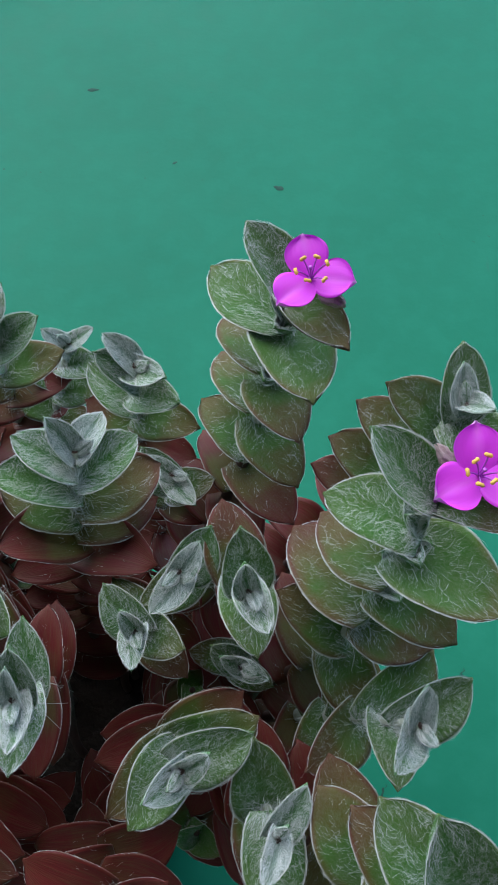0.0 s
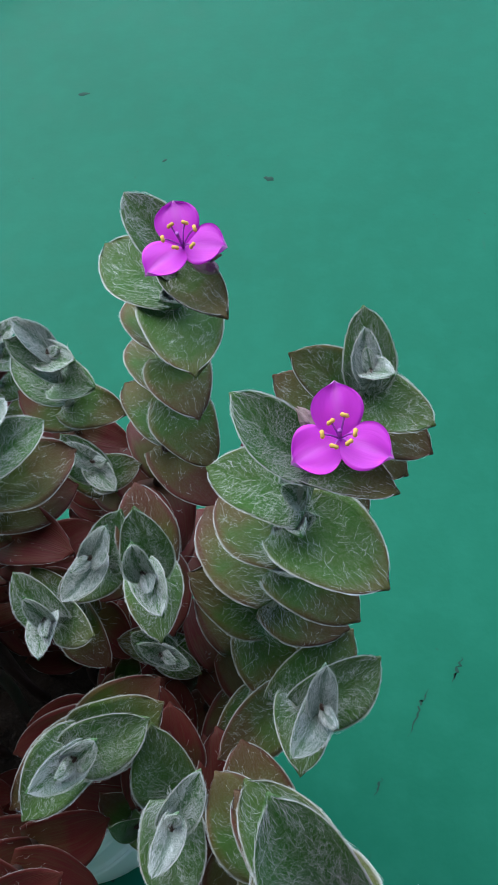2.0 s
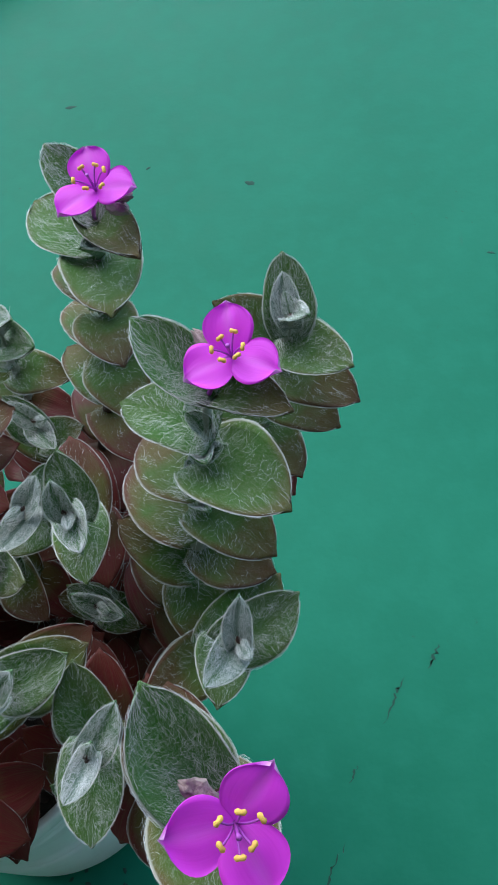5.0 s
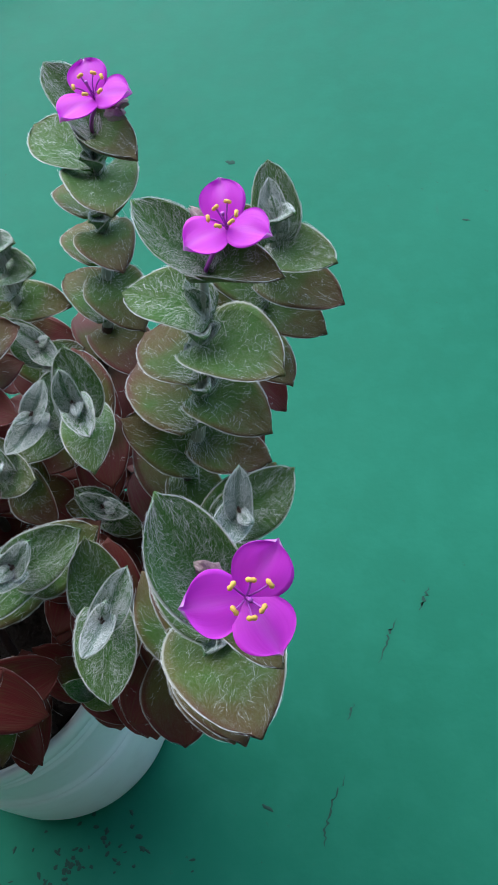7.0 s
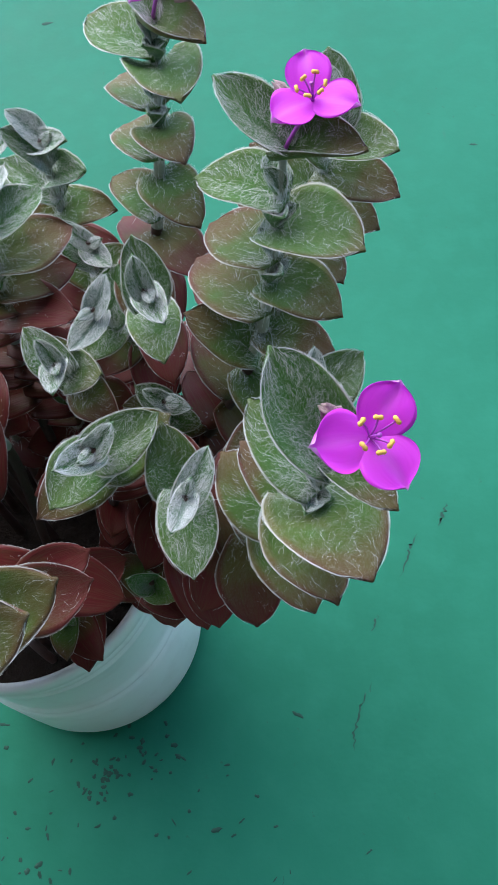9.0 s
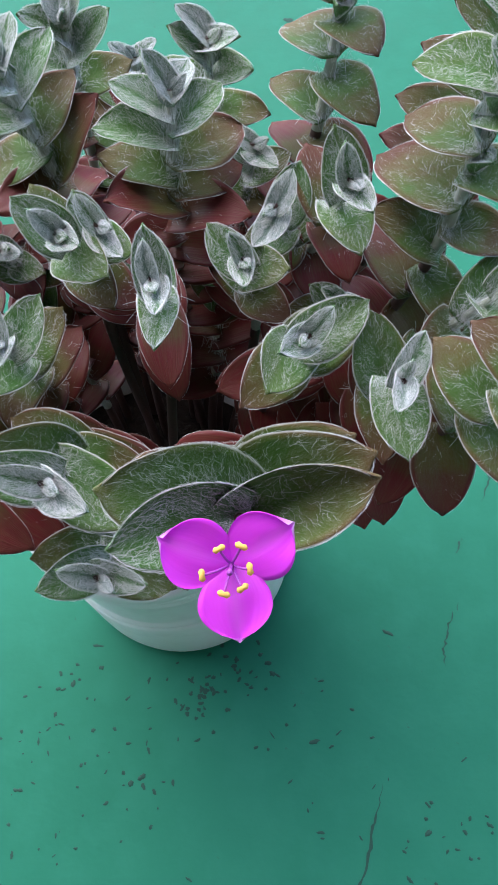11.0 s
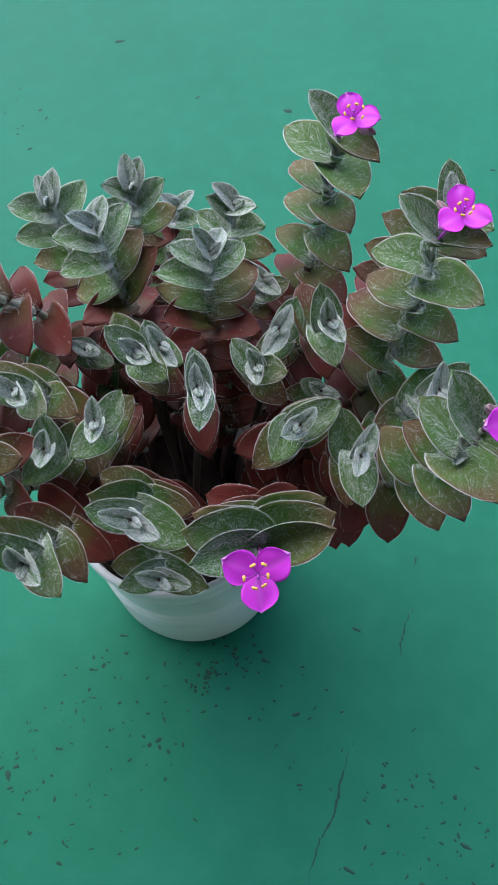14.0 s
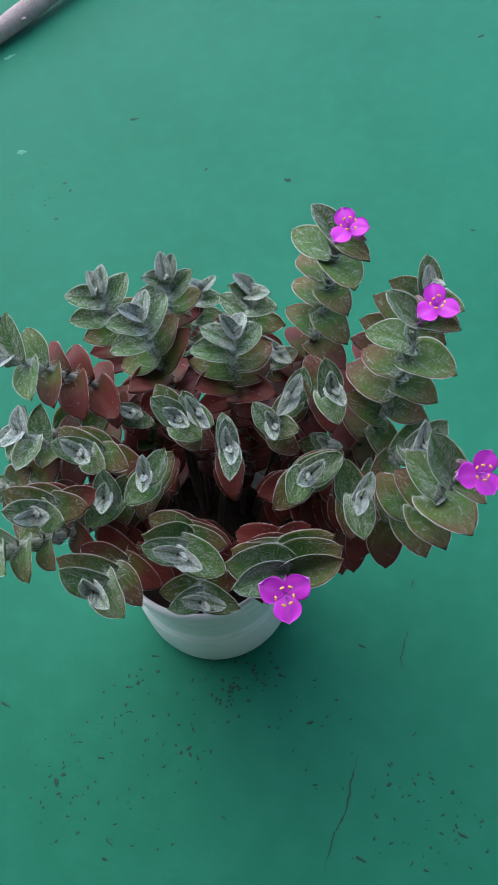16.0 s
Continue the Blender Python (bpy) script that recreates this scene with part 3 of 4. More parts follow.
shoot('green', (0.0655, 0.1220, 0.3230), (0.202, -0.040, 0.979), (-0.0533, 0.0735), 11, 0.74, [
    (1, 294, 74, 13), (3, 110, 62, 15), (7, 102, 44, 23), (12, 318, 24, 26), (20, 160, 30, 28), (28, 330, 8, 29), (37, 148, 12, 29), (45, 325, 11, 27), (54, 161, 2, 30), (64, 317, 6, 27), (73, 154, 2, 28), (82, 341, -3, 25), (91, 140, -5, 25), (100, 339, -10, 28), (110, 143, -12, 28), (119, 337, -13, 25), (128, 150, -16, 26), (137, 331, -13, 26), (147, 140, -14, 26)])
shoot('bloom', (0.0480, -0.0101, 0.3464), (0.227, -0.125, 0.966), (-0.0517, 0.0339), 10, 0.74, [
    (2, 129, 31, 29), (6, 300, 36, 22), (21, 127, 7, 26), (31, 282, 41, 37), (41, 131, 6, 23), (50, 283, 21, 30), (60, 129, 1, 27), (70, 287, 11, 28), (79, 98, -2, 28), (89, 273, -17, 28), (99, 95, -6, 30), (108, 247, -28, 27), (118, 100, -8, 28), (128, 282, -7, 29), (137, 115, -8, 29), (147, 289, -15, 28), (157, 110, -8, 30), (166, 275, -11, 29)], bloom=(0.0531, -0.0164, 0.3641, 0.2000, -0.4000, 0.8900, 178.0000, 140))
shoot('green', (0.0469, 0.0326, 0.3003), (0.366, -0.185, 0.912), (-0.0482, 0.0479), 9, 0.74, [
    (1, 100, 53, 14), (5, 229, 36, 18), (12, 36, 34, 25), (21, 253, 42, 24), (30, 48, 20, 30), (39, 216, 15, 26), (48, 60, 4, 24), (58, 233, 5, 25), (68, 46, 6, 27), (77, 237, 0, 28), (87, 64, -0, 28), (97, 228, -2, 27), (107, 50, -4, 28), (117, 239, -11, 25), (127, 47, -12, 25)])
shoot('bloom', (-0.0411, -0.0551, 0.3640), (-0.041, -0.500, 0.865), (-0.0671, 0.0147), 8, 0.74, [
    (2, 184, 24, 26), (5, 14, 28, 30), (12, 162, 28, 31), (19, 18, 24, 31), (29, 158, 18, 28), (38, 22, 16, 28), (50, 168, 8, 24), (60, 8, 0, 24), (72, 178, -4, 22), (84, 2, -8, 22), (98, 176, -10, 24), (110, 2, -10, 26), (122, 178, -12, 27), (134, 0, -14, 27), (146, 180, -14, 27)], bloom=(-0.0424, -0.0677, 0.3787, 0.0000, -0.4500, 0.8900, -92.0000, 165))
shoot('green', (-0.0938, -0.0235, 0.3158), (-0.041, -0.548, 0.835), (-0.0925, 0.0139), 8, 0.74, [
    (1, 155, 37, 15), (4, 329, 44, 17), (11, 163, 24, 22), (19, 328, 19, 29), (27, 152, 40, 28), (35, 351, 19, 25), (44, 146, 5, 25), (53, 338, 6, 26), (61, 165, -2, 28), (70, 337, 2, 26), (79, 154, 1, 27), (88, 340, -10, 25), (97, 164, -4, 27), (106, 329, -14, 27), (115, 151, -10, 27), (124, 341, -8, 25)])
shoot('green', (-0.0867, -0.0418, 0.2865), (0.021, -0.631, 0.775), (-0.0895, 0.0062), 6, 0.74, [
    (1, 148, 39, 13), (5, 349, 36, 16), (11, 185, 33, 21), (19, 334, 23, 25), (28, 179, 19, 25), (37, 357, 17, 24), (46, 181, 5, 22), (55, 355, 7, 24), (64, 178, -0, 22), (73, 340, 3, 23), (82, 165, -4, 24), (91, 2, -9, 25), (100, 160, -5, 22), (110, 345, -5, 22)])
shoot('green', (-0.1382, -0.0379, 0.3164), (-0.206, -0.568, 0.797), (-0.1159, 0.0116), 7, 0.74, [
    (1, 93, 61, 14), (4, 328, 54, 17), (10, 140, 33, 24), (18, 313, 40, 27), (25, 152, 19, 30), (33, 308, 16, 25), (41, 149, 7, 25), (49, 323, 7, 26), (57, 131, -1, 26), (66, 326, 1, 28), (74, 136, -5, 25), (82, 320, -3, 27), (90, 131, -6, 25), (99, 329, -14, 25), (107, 131, -16, 26), (116, 333, -11, 26)])
shoot('green', (-0.1660, 0.0023, 0.3281), (-0.167, -0.480, 0.861), (-0.1362, 0.0336), 8, 0.74, [
    (1, 184, 78, 13), (4, 354, 56, 16), (9, 165, 42, 21), (16, 344, 46, 25), (22, 149, 20, 27), (29, 360, 26, 26), (37, 158, 6, 26), (44, 17, 19, 25), (51, 162, 2, 25), (58, 5, -2, 25), (66, 159, 0, 27), (73, 4, -7, 24), (80, 182, -11, 27), (88, 342, -14, 24), (95, 181, -16, 28), (103, 356, -10, 27)])
shoot('green', (-0.1466, 0.0439, 0.3140), (-0.212, -0.342, 0.916), (-0.1263, 0.0575), 8, 0.74, [
    (1, 133, 64, 13), (4, 319, 51, 16), (11, 158, 41, 21), (19, 316, 39, 24), (27, 137, 21, 27), (35, 331, 25, 25), (43, 137, 12, 27), (52, 328, 8, 26), (61, 142, -1, 25), (70, 312, -2, 24), (78, 137, 1, 27), (87, 321, -9, 25), (96, 135, -12, 24), (105, 318, -8, 26), (114, 143, -10, 24), (123, 339, -7, 24)])
shoot('green', (-0.1352, 0.0189, 0.3029), (-0.183, -0.338, 0.923), (-0.1187, 0.0386), 8, 0.74, [
    (1, 55, 59, 13), (5, 276, 66, 15), (12, 82, 42, 21), (20, 225, 28, 24), (29, 53, 45, 22), (38, 253, 16, 23), (48, 51, 7, 26), (57, 241, 3, 23), (67, 61, -2, 24), (76, 253, -3, 24), (86, 69, -8, 24)])
shoot('green', (-0.1119, 0.0307, 0.3030), (-0.011, -0.239, 0.971), (-0.1071, 0.0441), 7, 0.74, [
    (1, 83, 58, 13), (5, 265, 51, 15), (12, 47, 27, 21), (20, 232, 37, 25), (28, 46, 20, 23), (37, 249, 15, 24), (46, 48, 5, 23), (55, 248, 6, 24), (65, 63, 6, 24), (74, 234, -3, 25)])
shoot('green', (-0.0914, 0.0584, 0.3147), (0.004, -0.414, 0.910), (-0.0922, 0.0708), 7, 0.74, [
    (1, 138, 77, 13), (5, 321, 64, 16), (12, 135, 34, 21), (20, 314, 39, 25), (28, 116, 23, 26), (37, 298, 19, 24), (46, 121, 5, 27), (55, 307, 7, 24), (64, 127, 2, 27), (73, 309, -2, 25), (83, 137, -1, 24)])
shoot('small', (-0.0799, 0.0646, 0.3087), (0.197, -0.258, 0.946), (-0.0901, 0.0702), 6, 0.74, [
    (1, 130, 51, 12), (5, 301, 32, 15), (12, 119, 41, 18), (20, 319, 52, 22), (29, 133, 20, 23), (38, 309, 14, 22), (47, 127, 8, 23), (56, 317, 6, 22), (65, 138, 1, 21)])
shoot('red', (-0.0627, 0.0367, 0.3156), (0.060, -0.300, 0.952), (-0.0819, 0.0449), 5, 0.60, [
    (1, 95, 62, 13), (4, 272, 50, 16), (9, 92, 48, 21), (15, 266, 30, 23), (22, 94, 24, 23), (30, 272, 2, 27), (38, 86, 6, 24), (46, 275, -12, 28), (53, 88, 2, 25)])
shoot('small', (-0.0364, 0.0621, 0.2865), (-0.064, -0.301, 0.951), (-0.0512, 0.0687), 7, 0.74, [
    (1, 113, 71, 12), (4, 271, 48, 14), (10, 126, 26, 20), (17, 341, 45, 23), (24, 125, 18, 21), (31, 308, 15, 22), (39, 132, 12, 23), (46, 316, 9, 23), (54, 146, 7, 24)])
shoot('green', (-0.0005, 0.0671, 0.3126), (0.105, -0.383, 0.918), (-0.0508, 0.0678), 5, 0.74, [
    (1, 105, 65, 13), (6, 293, 50, 16), (14, 98, 35, 22), (24, 279, 33, 25), (35, 102, -1, 27), (46, 282, 16, 25), (57, 95, 7, 26), (69, 275, 3, 27), (80, 91, 1, 26), (92, 273, 4, 26), (103, 97, -0, 25), (115, 284, -0, 26), (127, 108, -4, 24), (138, 278, -14, 25), (150, 100, -15, 26), (162, 272, -8, 25)])
shoot('green', (-0.0233, 0.0806, 0.2888), (-0.164, -0.321, 0.933), (-0.0537, 0.0742), 6, 0.74, [
    (1, 48, 37, 14), (5, 236, 25, 17), (12, 54, 33, 21), (21, 219, 27, 23), (30, 48, 25, 22), (39, 223, 18, 22), (49, 51, 10, 24), (58, 215, 4, 23), (68, 49, -0, 23), (78, 216, 2, 24), (88, 34, -8, 24), (97, 221, -1, 22), (107, 33, -7, 25)])
shoot('green', (-0.0190, 0.0208, 0.3012), (0.146, -0.317, 0.937), (-0.0493, 0.0410), 7, 0.74, [
    (1, 41, 63, 13), (4, 210, 59, 17), (10, 25, 26, 24), (17, 229, 34, 25), (24, 25, 24, 28), (31, 220, 24, 29), (39, 35, 11, 27), (47, 196, 6, 26), (54, 29, -1, 26), (62, 199, -2, 25), (70, 25, 1, 28)])
shoot('green', (0.0067, 0.0043, 0.2973), (0.122, -0.405, 0.906), (-0.0501, 0.0384), 5, 0.74, [
    (1, 242, 50, 13), (5, 60, 25, 17), (12, 270, 20, 25), (21, 102, 24, 26), (30, 263, 19, 26), (39, 93, 11, 23), (49, 273, 3, 24), (59, 106, 2, 24), (68, 282, -2, 24), (78, 105, 2, 25), (88, 266, -6, 26), (98, 104, -8, 24), (108, 283, -12, 24), (118, 99, -14, 24)])
shoot('silver', (-0.0537, 0.1097, 0.3161), (0.119, 0.302, 0.946), (-0.0678, 0.0851), 8, 0.74, [
    (1, 176, 58, 16), (3, 65, 23, 17), (8, 172, 25, 22), (13, 37, 22, 24), (18, 183, 12, 27), (24, 34, 6, 31), (29, 170, 8, 27), (35, 28, 2, 29), (41, 214, 20, 30), (47, 340, 19, 29), (53, 179, -0, 27), (59, 4, -8, 28), (65, 190, -6, 25), (70, 10, -11, 28), (76, 193, -14, 26), (82, 21, -10, 25), (88, 192, -10, 27), (94, 14, -10, 27)])
shoot('silver', (-0.0403, 0.1505, 0.3006), (0.072, -0.001, 0.997), (-0.0730, 0.0930), 7, 0.74, [
    (1, 148, 38, 16), (4, 322, 38, 18), (11, 173, 49, 21), (19, 324, 36, 24), (27, 148, 21, 24), (35, 342, 12, 25), (44, 158, 9, 24), (53, 336, 5, 25), (61, 166, 4, 24), (70, 347, -2, 23), (79, 165, -6, 23), (88, 347, -3, 23), (97, 160, -7, 26), (106, 350, -6, 23)])
shoot('silver', (-0.1091, 0.1231, 0.3244), (-0.202, 0.258, 0.945), (-0.0985, 0.0966), 8, 0.74, [
    (1, 220, 58, 17), (4, 57, 36, 19), (9, 198, 35, 23), (15, 43, 28, 27), (21, 188, 6, 25), (28, 37, 25, 26), (35, 161, -11, 29), (42, 10, 37, 32), (48, 216, 12, 28), (55, 68, -20, 27), (62, 200, -7, 28), (69, 33, -1, 26), (76, 208, -9, 25), (83, 17, -6, 28), (90, 206, -10, 26), (98, 16, -11, 28), (105, 207, -13, 28), (112, 23, -9, 29)])
shoot('silver', (-0.0927, 0.1647, 0.3064), (0.078, -0.020, 0.997), (-0.0949, 0.0980), 7, 0.74, [
    (1, 101, 43, 16), (4, 65, 40, 17), (11, 192, 45, 21), (18, 16, 41, 24), (26, 182, 16, 23), (33, 18, 11, 25), (42, 189, 12, 25), (50, 13, 9, 25), (58, 203, 7, 26), (67, 25, -2, 23), (75, 193, -7, 23), (83, 4, -4, 23), (92, 203, -11, 23), (100, 15, -6, 26), (109, 205, -9, 24)])
shoot('small', (-0.0714, 0.1786, 0.2730), (0.304, 0.243, 0.921), (-0.0904, 0.0979), 9, 0.74, [
    (1, 29, 55, 12), (5, 177, 50, 14), (12, 336, 28, 19), (20, 185, 25, 21), (28, 4, 22, 20), (37, 177, 13, 23), (46, 356, 12, 21), (55, 176, 3, 23), (65, 3, 8, 21), (74, 180, 2, 20), (83, 12, -2, 23)])
shoot('silver', (-0.1364, 0.1583, 0.3072), (-0.150, 0.054, 0.987), (-0.1089, 0.0955), 8, 0.74, [
    (1, 104, 38, 14), (4, 64, 39, 19), (10, 183, 31, 24), (17, 42, 24, 26), (25, 192, 17, 27), (33, 13, 11, 26), (41, 192, 7, 25), (49, 10, 3, 26), (57, 191, 7, 26), (65, 15, 3, 25), (73, 202, 2, 26), (82, 26, -1, 24), (90, 196, -12, 25), (98, 18, -13, 26), (106, 190, -8, 25)])
shoot('red', (-0.1891, 0.1077, 0.3203), (-0.725, -0.023, 0.688), (-0.1281, 0.0829), 6, 0.74, [
    (1, 98, 57, 13), (4, 273, 53, 16), (10, 63, 30, 29), (17, 281, 3, 28), (25, 94, 21, 28), (32, 280, 4, 29), (40, 107, 10, 28), (48, 276, -8, 31), (56, 99, 14, 29), (64, 279, -3, 32), (72, 109, 5, 29), (81, 281, -3, 28), (89, 85, -9, 27), (97, 279, -13, 27), (105, 86, -10, 28), (113, 264, -17, 28), (121, 91, -8, 26), (130, 263, -11, 29), (138, 109, -11, 29)])
shoot('red', (-0.2008, -0.0050, 0.2978), (-0.816, -0.338, 0.469), (-0.1335, 0.0284), 8, 0.74, [
    (1, 330, 54, 14), (4, 153, 43, 16), (10, 338, 20, 23), (16, 156, 25, 26), (23, 320, 20, 27), (31, 143, 15, 25), (38, 329, 21, 27), (46, 138, 8, 26), (53, 340, 2, 25), (61, 161, -4, 26), (69, 336, -5, 26)])
shoot('green', (-0.1841, 0.0646, 0.3048), (-0.586, -0.023, 0.810), (-0.1390, 0.0616), 6, 0.74, [
    (1, 249, 51, 14), (5, 69, 38, 18), (12, 259, 21, 24), (21, 64, 30, 24), (30, 283, 36, 26), (40, 79, 11, 24), (49, 259, 3, 25), (59, 92, 2, 25), (69, 268, -2, 25), (79, 90, 2, 26), (89, 252, -6, 27), (99, 90, -8, 25), (109, 269, -12, 24), (119, 85, -14, 25)])
shoot('small', (-0.1226, 0.0860, 0.2761), (-0.111, -0.331, 0.937), (-0.1117, 0.0887), 9, 0.74, [
    (1, 154, 50, 10), (4, 337, 45, 11), (10, 146, 38, 14), (16, 327, 25, 16), (24, 167, 21, 17), (31, 342, 16, 17)])
shoot('small', (-0.0038, 0.0557, 0.2648), (0.103, -0.313, 0.944), (-0.0490, 0.0613), 9, 0.74, [
    (1, 152, 49, 10), (4, 338, 45, 12), (10, 145, 38, 15), (17, 327, 25, 16), (24, 167, 21, 18), (31, 342, 16, 18)])
shoot('small', (-0.0279, 0.1198, 0.2782), (0.130, -0.154, 0.980), (-0.0651, 0.0878), 5, 0.74, [
    (1, 153, 45, 12), (5, 307, 28, 15), (11, 142, 41, 19), (19, 4, 33, 19), (28, 146, 17, 23), (36, 332, 15, 20), (45, 152, 7, 23), (54, 335, 3, 21), (63, 163, 5, 20), (72, 334, 2, 22), (81, 156, -1, 22), (90, 348, -5, 23)])
shoot('green', (-0.1911, 0.0771, 0.2864), (-0.630, -0.203, 0.749), (-0.1352, 0.0725), 9, 0.74, [
    (1, 214, 55, 14), (5, 45, 29, 18), (12, 249, 33, 24), (20, 4, 41, 26), (29, 240, 19, 27), (39, 48, 13, 28), (48, 225, 9, 26), (58, 42, 5, 28), (67, 233, 4, 27), (77, 54, -2, 26), (87, 231, -6, 25), (97, 53, -3, 26)])
shoot('green', (-0.2150, 0.0350, 0.3000), (-0.619, -0.309, 0.722), (-0.1400, 0.0505), 8, 0.74, [
    (1, 201, 48, 14), (4, 34, 52, 16), (11, 209, 37, 21), (19, 18, 32, 26), (27, 207, 22, 25), (35, 17, 14, 27), (44, 208, 7, 27), (52, 24, 8, 28), (61, 215, -1, 25), (70, 35, -2, 25), (79, 220, -8, 24)])
shoot('small', (-0.1650, 0.0750, 0.2680), (-0.302, -0.302, 0.905), (-0.1328, 0.0767), 5, 0.74, [
    (1, 259, 50, 11), (4, 87, 52, 14), (11, 271, 42, 18), (19, 101, 32, 22), (27, 282, 18, 20), (35, 90, 9, 20), (44, 262, 9, 20), (52, 101, 2, 20)])
shoot('low', (-0.1180, 0.0880, 0.2350), (-0.110, 0.110, 0.988), (-0.1083, 0.0753), 1, 0.74, [
    (1, 49, 55, 14), (5, 239, 51, 17), (12, 60, 36, 21), (20, 240, 28, 26), (28, 67, 24, 25), (37, 239, 9, 25), (46, 45, 12, 27), (55, 223, 4, 27), (64, 65, -1, 26)])
shoot('low', (-0.0860, 0.0980, 0.2400), (0.000, 0.110, 0.994), (-0.0880, 0.0828), 2, 0.74, [
    (1, 126, 52, 13), (5, 295, 51, 15), (12, 129, 39, 20), (20, 300, 26, 23), (28, 131, 23, 26), (37, 313, 17, 24), (46, 131, 12, 24), (55, 302, 6, 24), (64, 119, -1, 26)])
shoot('low', (-0.0480, 0.0900, 0.2380), (0.110, 0.110, 0.988), (-0.0632, 0.0768), 3, 0.74, [
    (1, 184, 50, 13), (5, 17, 48, 16), (12, 176, 41, 21), (20, 358, 29, 23), (28, 178, 15, 27), (37, 6, 17, 26), (46, 182, 9, 26), (55, 16, 9, 26), (64, 198, 2, 24)])
shoot('low', (-0.0220, 0.0550, 0.2280), (0.316, 0.000, 0.949), (-0.0507, 0.0542), 1, 0.74, [
    (1, 264, 53, 14), (5, 88, 53, 16), (12, 246, 34, 23), (20, 69, 31, 23), (28, 246, 24, 27), (37, 79, 15, 27), (46, 262, 5, 26), (55, 66, 7, 26), (64, 259, 2, 25)])
shoot('low', (-0.1300, 0.0450, 0.2320), (-0.316, 0.000, 0.949), (-0.1103, 0.0467), 2, 0.74, [
    (1, 316, 55, 14), (5, 129, 51, 16), (12, 325, 40, 23), (20, 152, 28, 23), (28, 311, 20, 24), (37, 150, 11, 27), (46, 314, 6, 27), (55, 149, 4, 24), (64, 321, -1, 25)])
shoot('low', (-0.0620, 0.1120, 0.2450), (0.000, 0.217, 0.976), (-0.0700, 0.0897), 3, 0.74, [
    (1, 40, 49, 13), (5, 203, 53, 17), (12, 29, 41, 22), (20, 214, 30, 25), (28, 28, 20, 27), (37, 205, 12, 26), (46, 33, 4, 25), (55, 210, 5, 24), (64, 21, 5, 26)])
shoot('low', (-0.0550, -0.0020, 0.2050), (0.101, -0.404, 0.909), (-0.0682, 0.0251), 1, 0.74, [
    (1, 99, 52, 13), (5, 271, 51, 16), (12, 103, 38, 23), (20, 290, 31, 26), (28, 93, 23, 26), (37, 275, 17, 27), (46, 104, 7, 24), (55, 272, 5, 24), (64, 108, 0, 27)])
shoot('low', (-0.0200, 0.0080, 0.2120), (0.302, -0.302, 0.905), (-0.0529, 0.0313), 2, 0.74, [
    (1, 168, 56, 14), (5, 331, 48, 17), (12, 153, 33, 20), (20, 332, 27, 25), (28, 161, 20, 24), (37, 346, 8, 27), (46, 155, 5, 27), (55, 330, 4, 24), (64, 155, 7, 27)])
shoot('low', (-0.1050, -0.0040, 0.2080), (-0.199, -0.398, 0.896), (-0.0955, 0.0234), 3, 0.74, [
    (1, 217, 49, 13), (5, 50, 49, 16), (12, 237, 33, 23), (20, 49, 30, 24), (28, 226, 24, 26), (37, 52, 8, 24), (46, 236, 12, 26), (55, 41, 1, 26), (64, 223, 5, 26)])
shoot('low', (-0.1380, 0.0120, 0.2250), (-0.398, -0.199, 0.896), (-0.1136, 0.0287), 1, 0.74, [
    (1, 301, 56, 13), (5, 126, 45, 15), (12, 300, 40, 22), (20, 123, 25, 23), (28, 285, 23, 25), (37, 110, 12, 25), (46, 306, 4, 27), (55, 104, 8, 24), (64, 289, 8, 24)])

# ---- marks on the ground ----
def fleck(x, y, length, width, turn, mat=GRIME, name="speck"):
    """A ragged flat chip or stain lying on the paint."""
    rng = np.random.RandomState(int(abs(x * 7000 + y * 3000)) % 9999)
    n = 14
    ring = [(0.46 * length * math.cos(a) * rng.uniform(0.6, 1.1), 0.46 * width * math.sin(a) * rng.uniform(0.5, 1.2)) for a in np.linspace(0, 2 * math.pi, n, endpoint=False)]
    verts = [(a, b, 0.00008) for a, b in ring] + [(a * 1.08, b * 1.08, 0.0) for a, b in ring] + [(0, 0, 0.0001)]
    faces = [(i, (i + 1) % n, 2 * n) for i in range(n)] + [(n + i, n + (i + 1) % n, (i + 1) % n, i) for i in range(n)]
    ob = child(name, mesh_of(name, verts, faces, [mat]), ground)
    ob.matrix_basis = pose(x, y, 0.0001, 0, 0, turn)
    return ob


def crack(points, width):
    """A hairline crack with ragged lips along a few turning points."""
    rng = np.random.RandomState(len(points) + int(abs(points[0][0]) * 5000))
    fine = []
    for (a, b), (c, d) in zip(points, points[1:]):
        fine += [(a + (c - a) * k / 8 + rng.normal(0, 0.0006), b + (d - b) * k / 8 + rng.normal(0, 0.0006)) for k in range(8)]
    verts, faces = [], []
    for i, (a, b) in enumerate(fine):
        w = width * math.sin(math.pi * (i + 0.6) / (len(fine) + 0.2)) * rng.uniform(0.35, 1.0)
        verts += [(a - w, b, 0.0002), (a + w, b + w * 0.3, 0.0002)]
    faces = [(2 * i, 2 * i + 1, 2 * i + 3, 2 * i + 2) for i in range(len(fine) - 1)]
    return child("crack", mesh_of("crack", verts, faces, [GRIME]), ground)


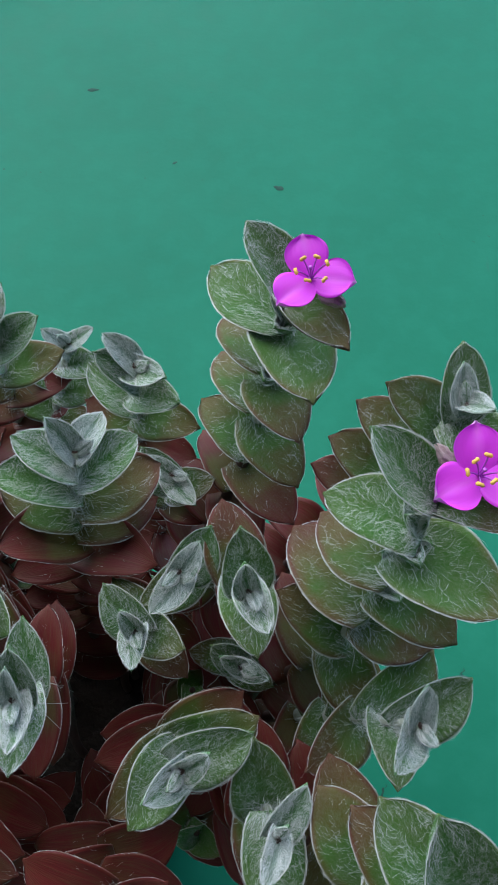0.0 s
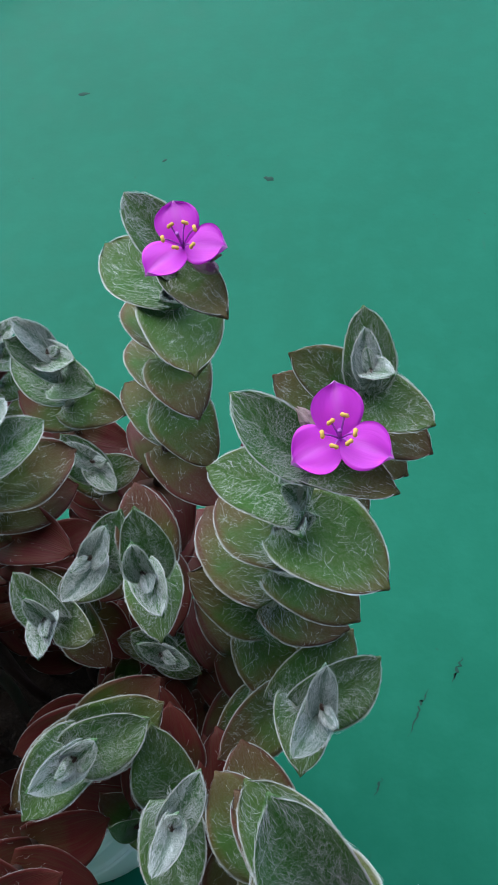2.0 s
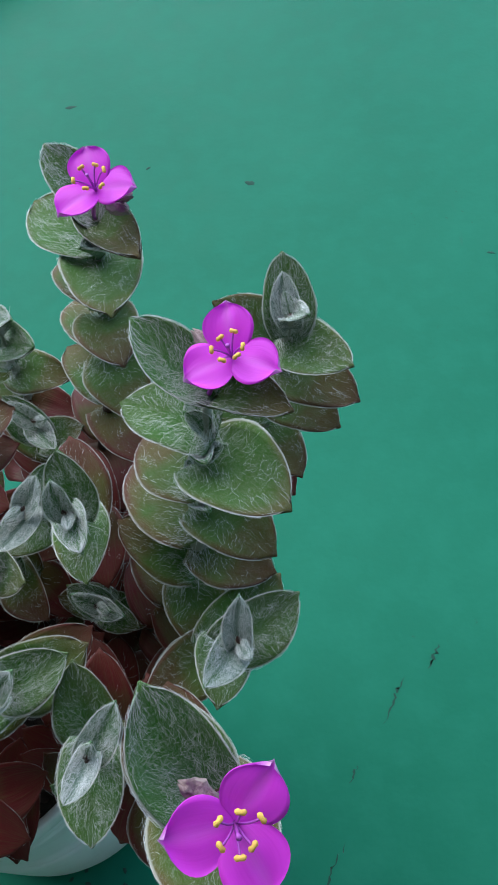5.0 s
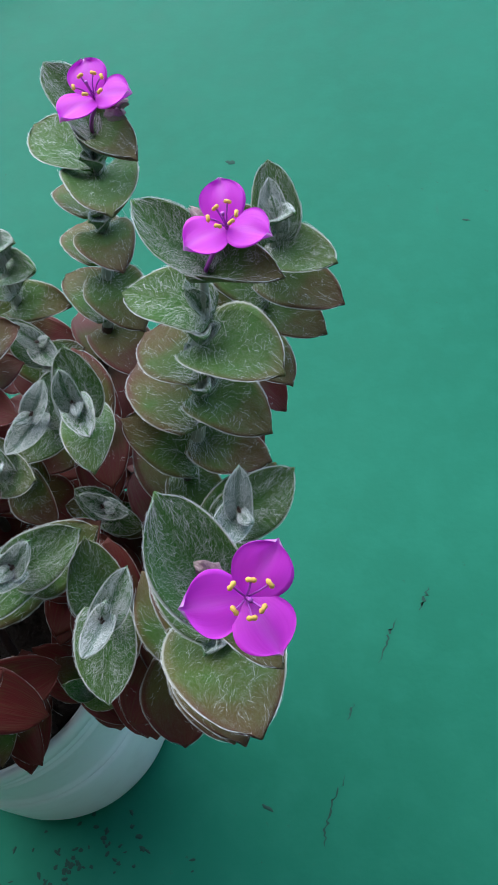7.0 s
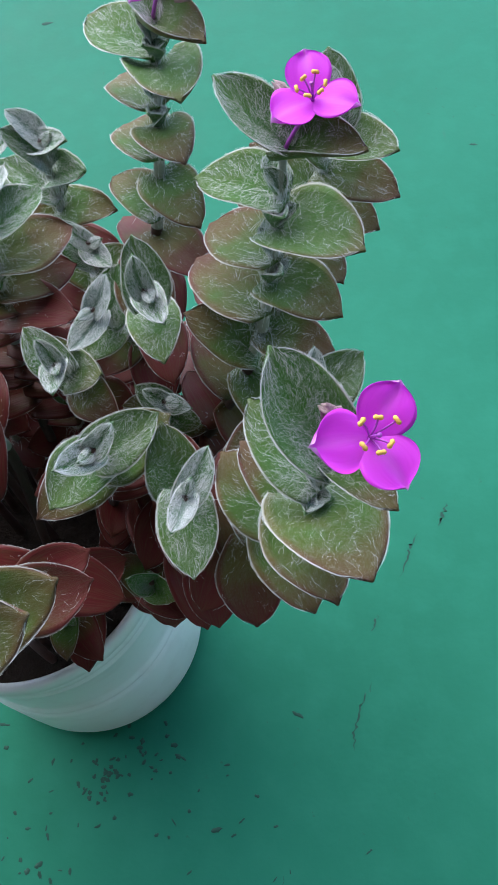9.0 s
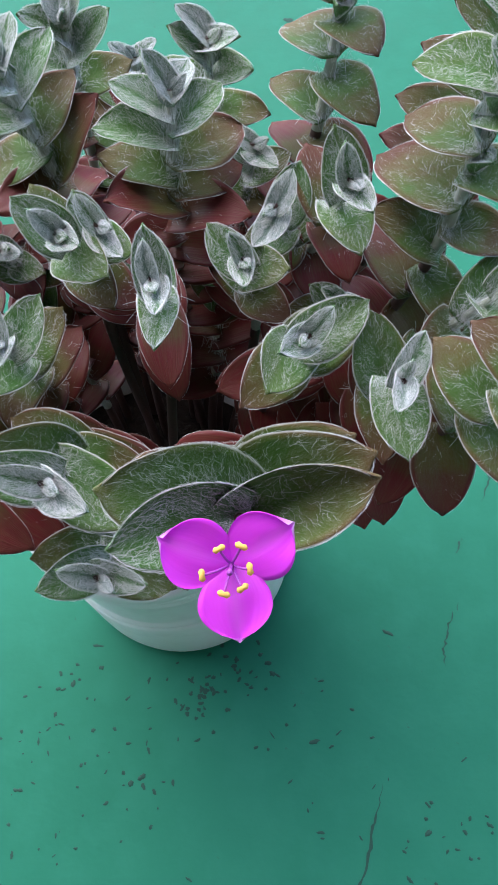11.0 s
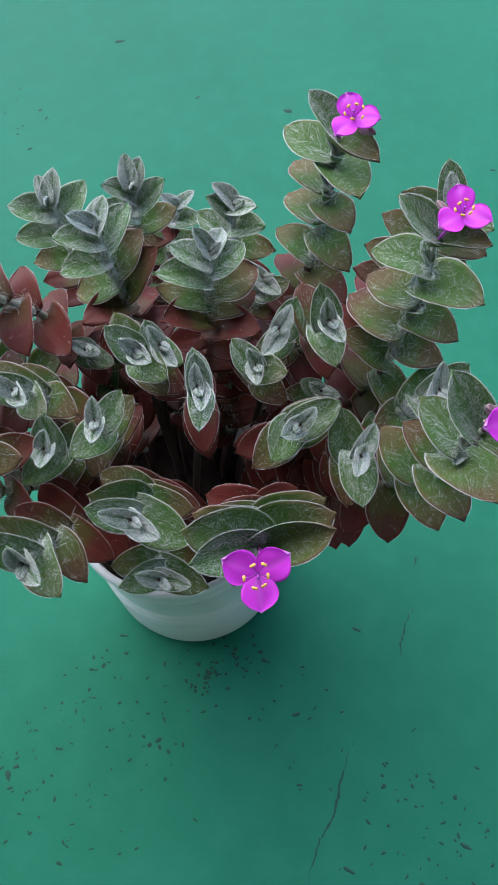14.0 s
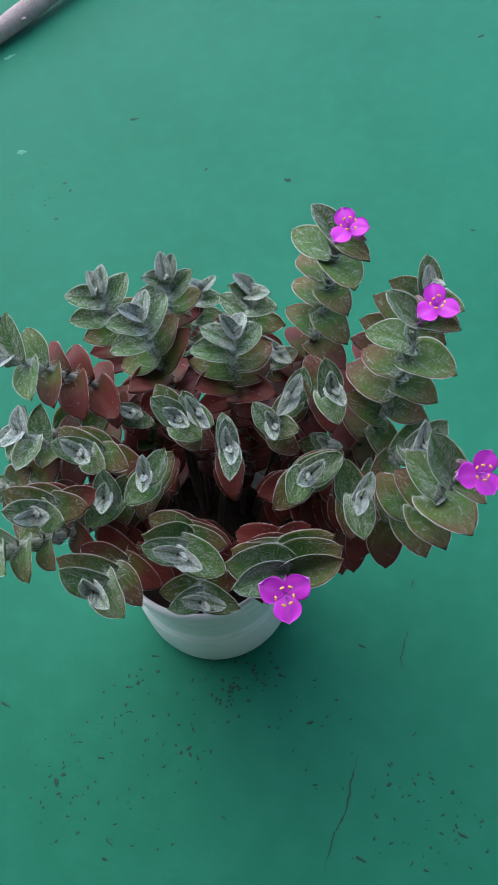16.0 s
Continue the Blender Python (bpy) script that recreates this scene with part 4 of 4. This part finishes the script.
crack([(0.0099, -0.0984), (0.002, -0.119), (-0.0077, -0.1443), (-0.020, -0.160), (-0.0321, -0.1899)], 0.0014)
crack([(0.0719, 0.0), (0.064, -0.014), (0.0576, -0.0283), (0.0565, -0.0401)], 0.0009)
crack([(0.1391, 0.1103), (0.134, 0.102), (0.1298, 0.0932)], 0.0013)
crack([(0.1147, 0.0903), (0.108, 0.078), (0.0993, 0.0607)], 0.0012)
crack([(0.0827, 0.0405), (0.080, 0.036), (0.0766, 0.0283)], 0.0009)
for x, y, length, width, turn in (
        (-0.1523, 0.6594, 0.013, 0.006, 0), (0.0252, 0.531, 0.012, 0.006, -20), (0.0255, -0.0146, 0.009, 0.0025, -35), (-0.0004, -0.1781, 0.010, 0.003, -30),
        (-0.2388, 0.5646, 0.006, 0.003, 20), (-0.232, 0.552, 0.005, 0.003, 60), (-0.2483, 0.5105, 0.007, 0.003, 10), (0.2998, 0.7395, 0.012, 0.004, 30),
        (0.1766, 0.7984, 0.012, 0.004, -20), (0.2206, 0.4267, 0.007, 0.003, -15), (-0.0693, 0.5621, 0.006, 0.003, 40), (-0.1548, -0.0042, 0.009, 0.0018, -10),
        (-0.2861, -0.0318, 0.012, 0.0025, -35), (-0.1529, -0.018, 0.004, 0.003, 0), (-0.1705, -0.0258, 0.005, 0.003, 70), (-0.1298, -0.083, 0.006, 0.004, 20),
        (-0.1365, -0.086, 0.004, 0.004, 0), (-0.2411, -0.0982, 0.005, 0.009, 10), (-0.235, -0.093, 0.005, 0.004, 0), (0.0306, -0.1272, 0.005, 0.003, 30),
        (0.0813, -0.1692, 0.010, 0.003, -30), (-0.0267, -0.0733, 0.007, 0.003, 10)):
    fleck(x, y, length, width, turn)
fleck(-0.293, 0.6238, 0.013, 0.008, 0, SCUFF, "scuff")
fleck(-0.315, 0.80, 0.02, 0.006, 30, SCUFF, "scuff")
stain_rng = np.random.RandomState(5)
for _ in range(60):
    x, y = stain_rng.normal((-0.085, -0.036), (0.018, 0.011))
    fleck(x, y, stain_rng.uniform(0.0015, 0.0055), stain_rng.uniform(0.001, 0.0034), stain_rng.uniform(0, 180))
for cx, cy, n in ((-0.18, -0.05, 34), (-0.24, -0.10, 30), (0.03, -0.13, 30), (-0.13, -0.09, 22), (-0.2, -0.14, 26), (0.07, -0.165, 30), (-0.03, -0.075, 14), (-0.27, 0.54, 12)):
    for _ in range(n):
        x, y = stain_rng.normal((cx, cy), 0.024)
        fleck(x, y, stain_rng.uniform(0.001, 0.0055), stain_rng.uniform(0.0008, 0.0026), stain_rng.uniform(0, 180))

# ---- bare twig lying beyond the pot ----
path, radii = [], []
for k in range(15):
    f = k / 14
    path.append((-0.500 + 0.340 * f + 0.004 * math.sin(9 * f), 0.647 + 0.355 * f + 0.005 * math.sin(6 * f), 0.015 + 0.002 * math.sin(11 * f)))
    radii.append(0.0150 - 0.003 * f + 0.0012 * math.sin(23 * f))
v, f = tube(path, radii, 12)
twig = tagged(new("fallen_twig"), "bare grey-brown twig lying on the green ground", "twig")
child("twig_shaft", mesh_of("twig_shaft", v, f, [BARK]), twig)
for x, y, dx, dy in ((-0.302, 0.850, 0.014, -0.006), (-0.262, 0.896, 0.012, -0.004)):
    v, f = tube([(x, y, 0.012), (x + dx * 0.5, y + dy * 0.5, 0.017), (x + dx, y + dy, 0.021)], [0.005, 0.0035, 0.0022], 8)
    child("side_stub", mesh_of("side_stub", v, f, [BARK]), twig)
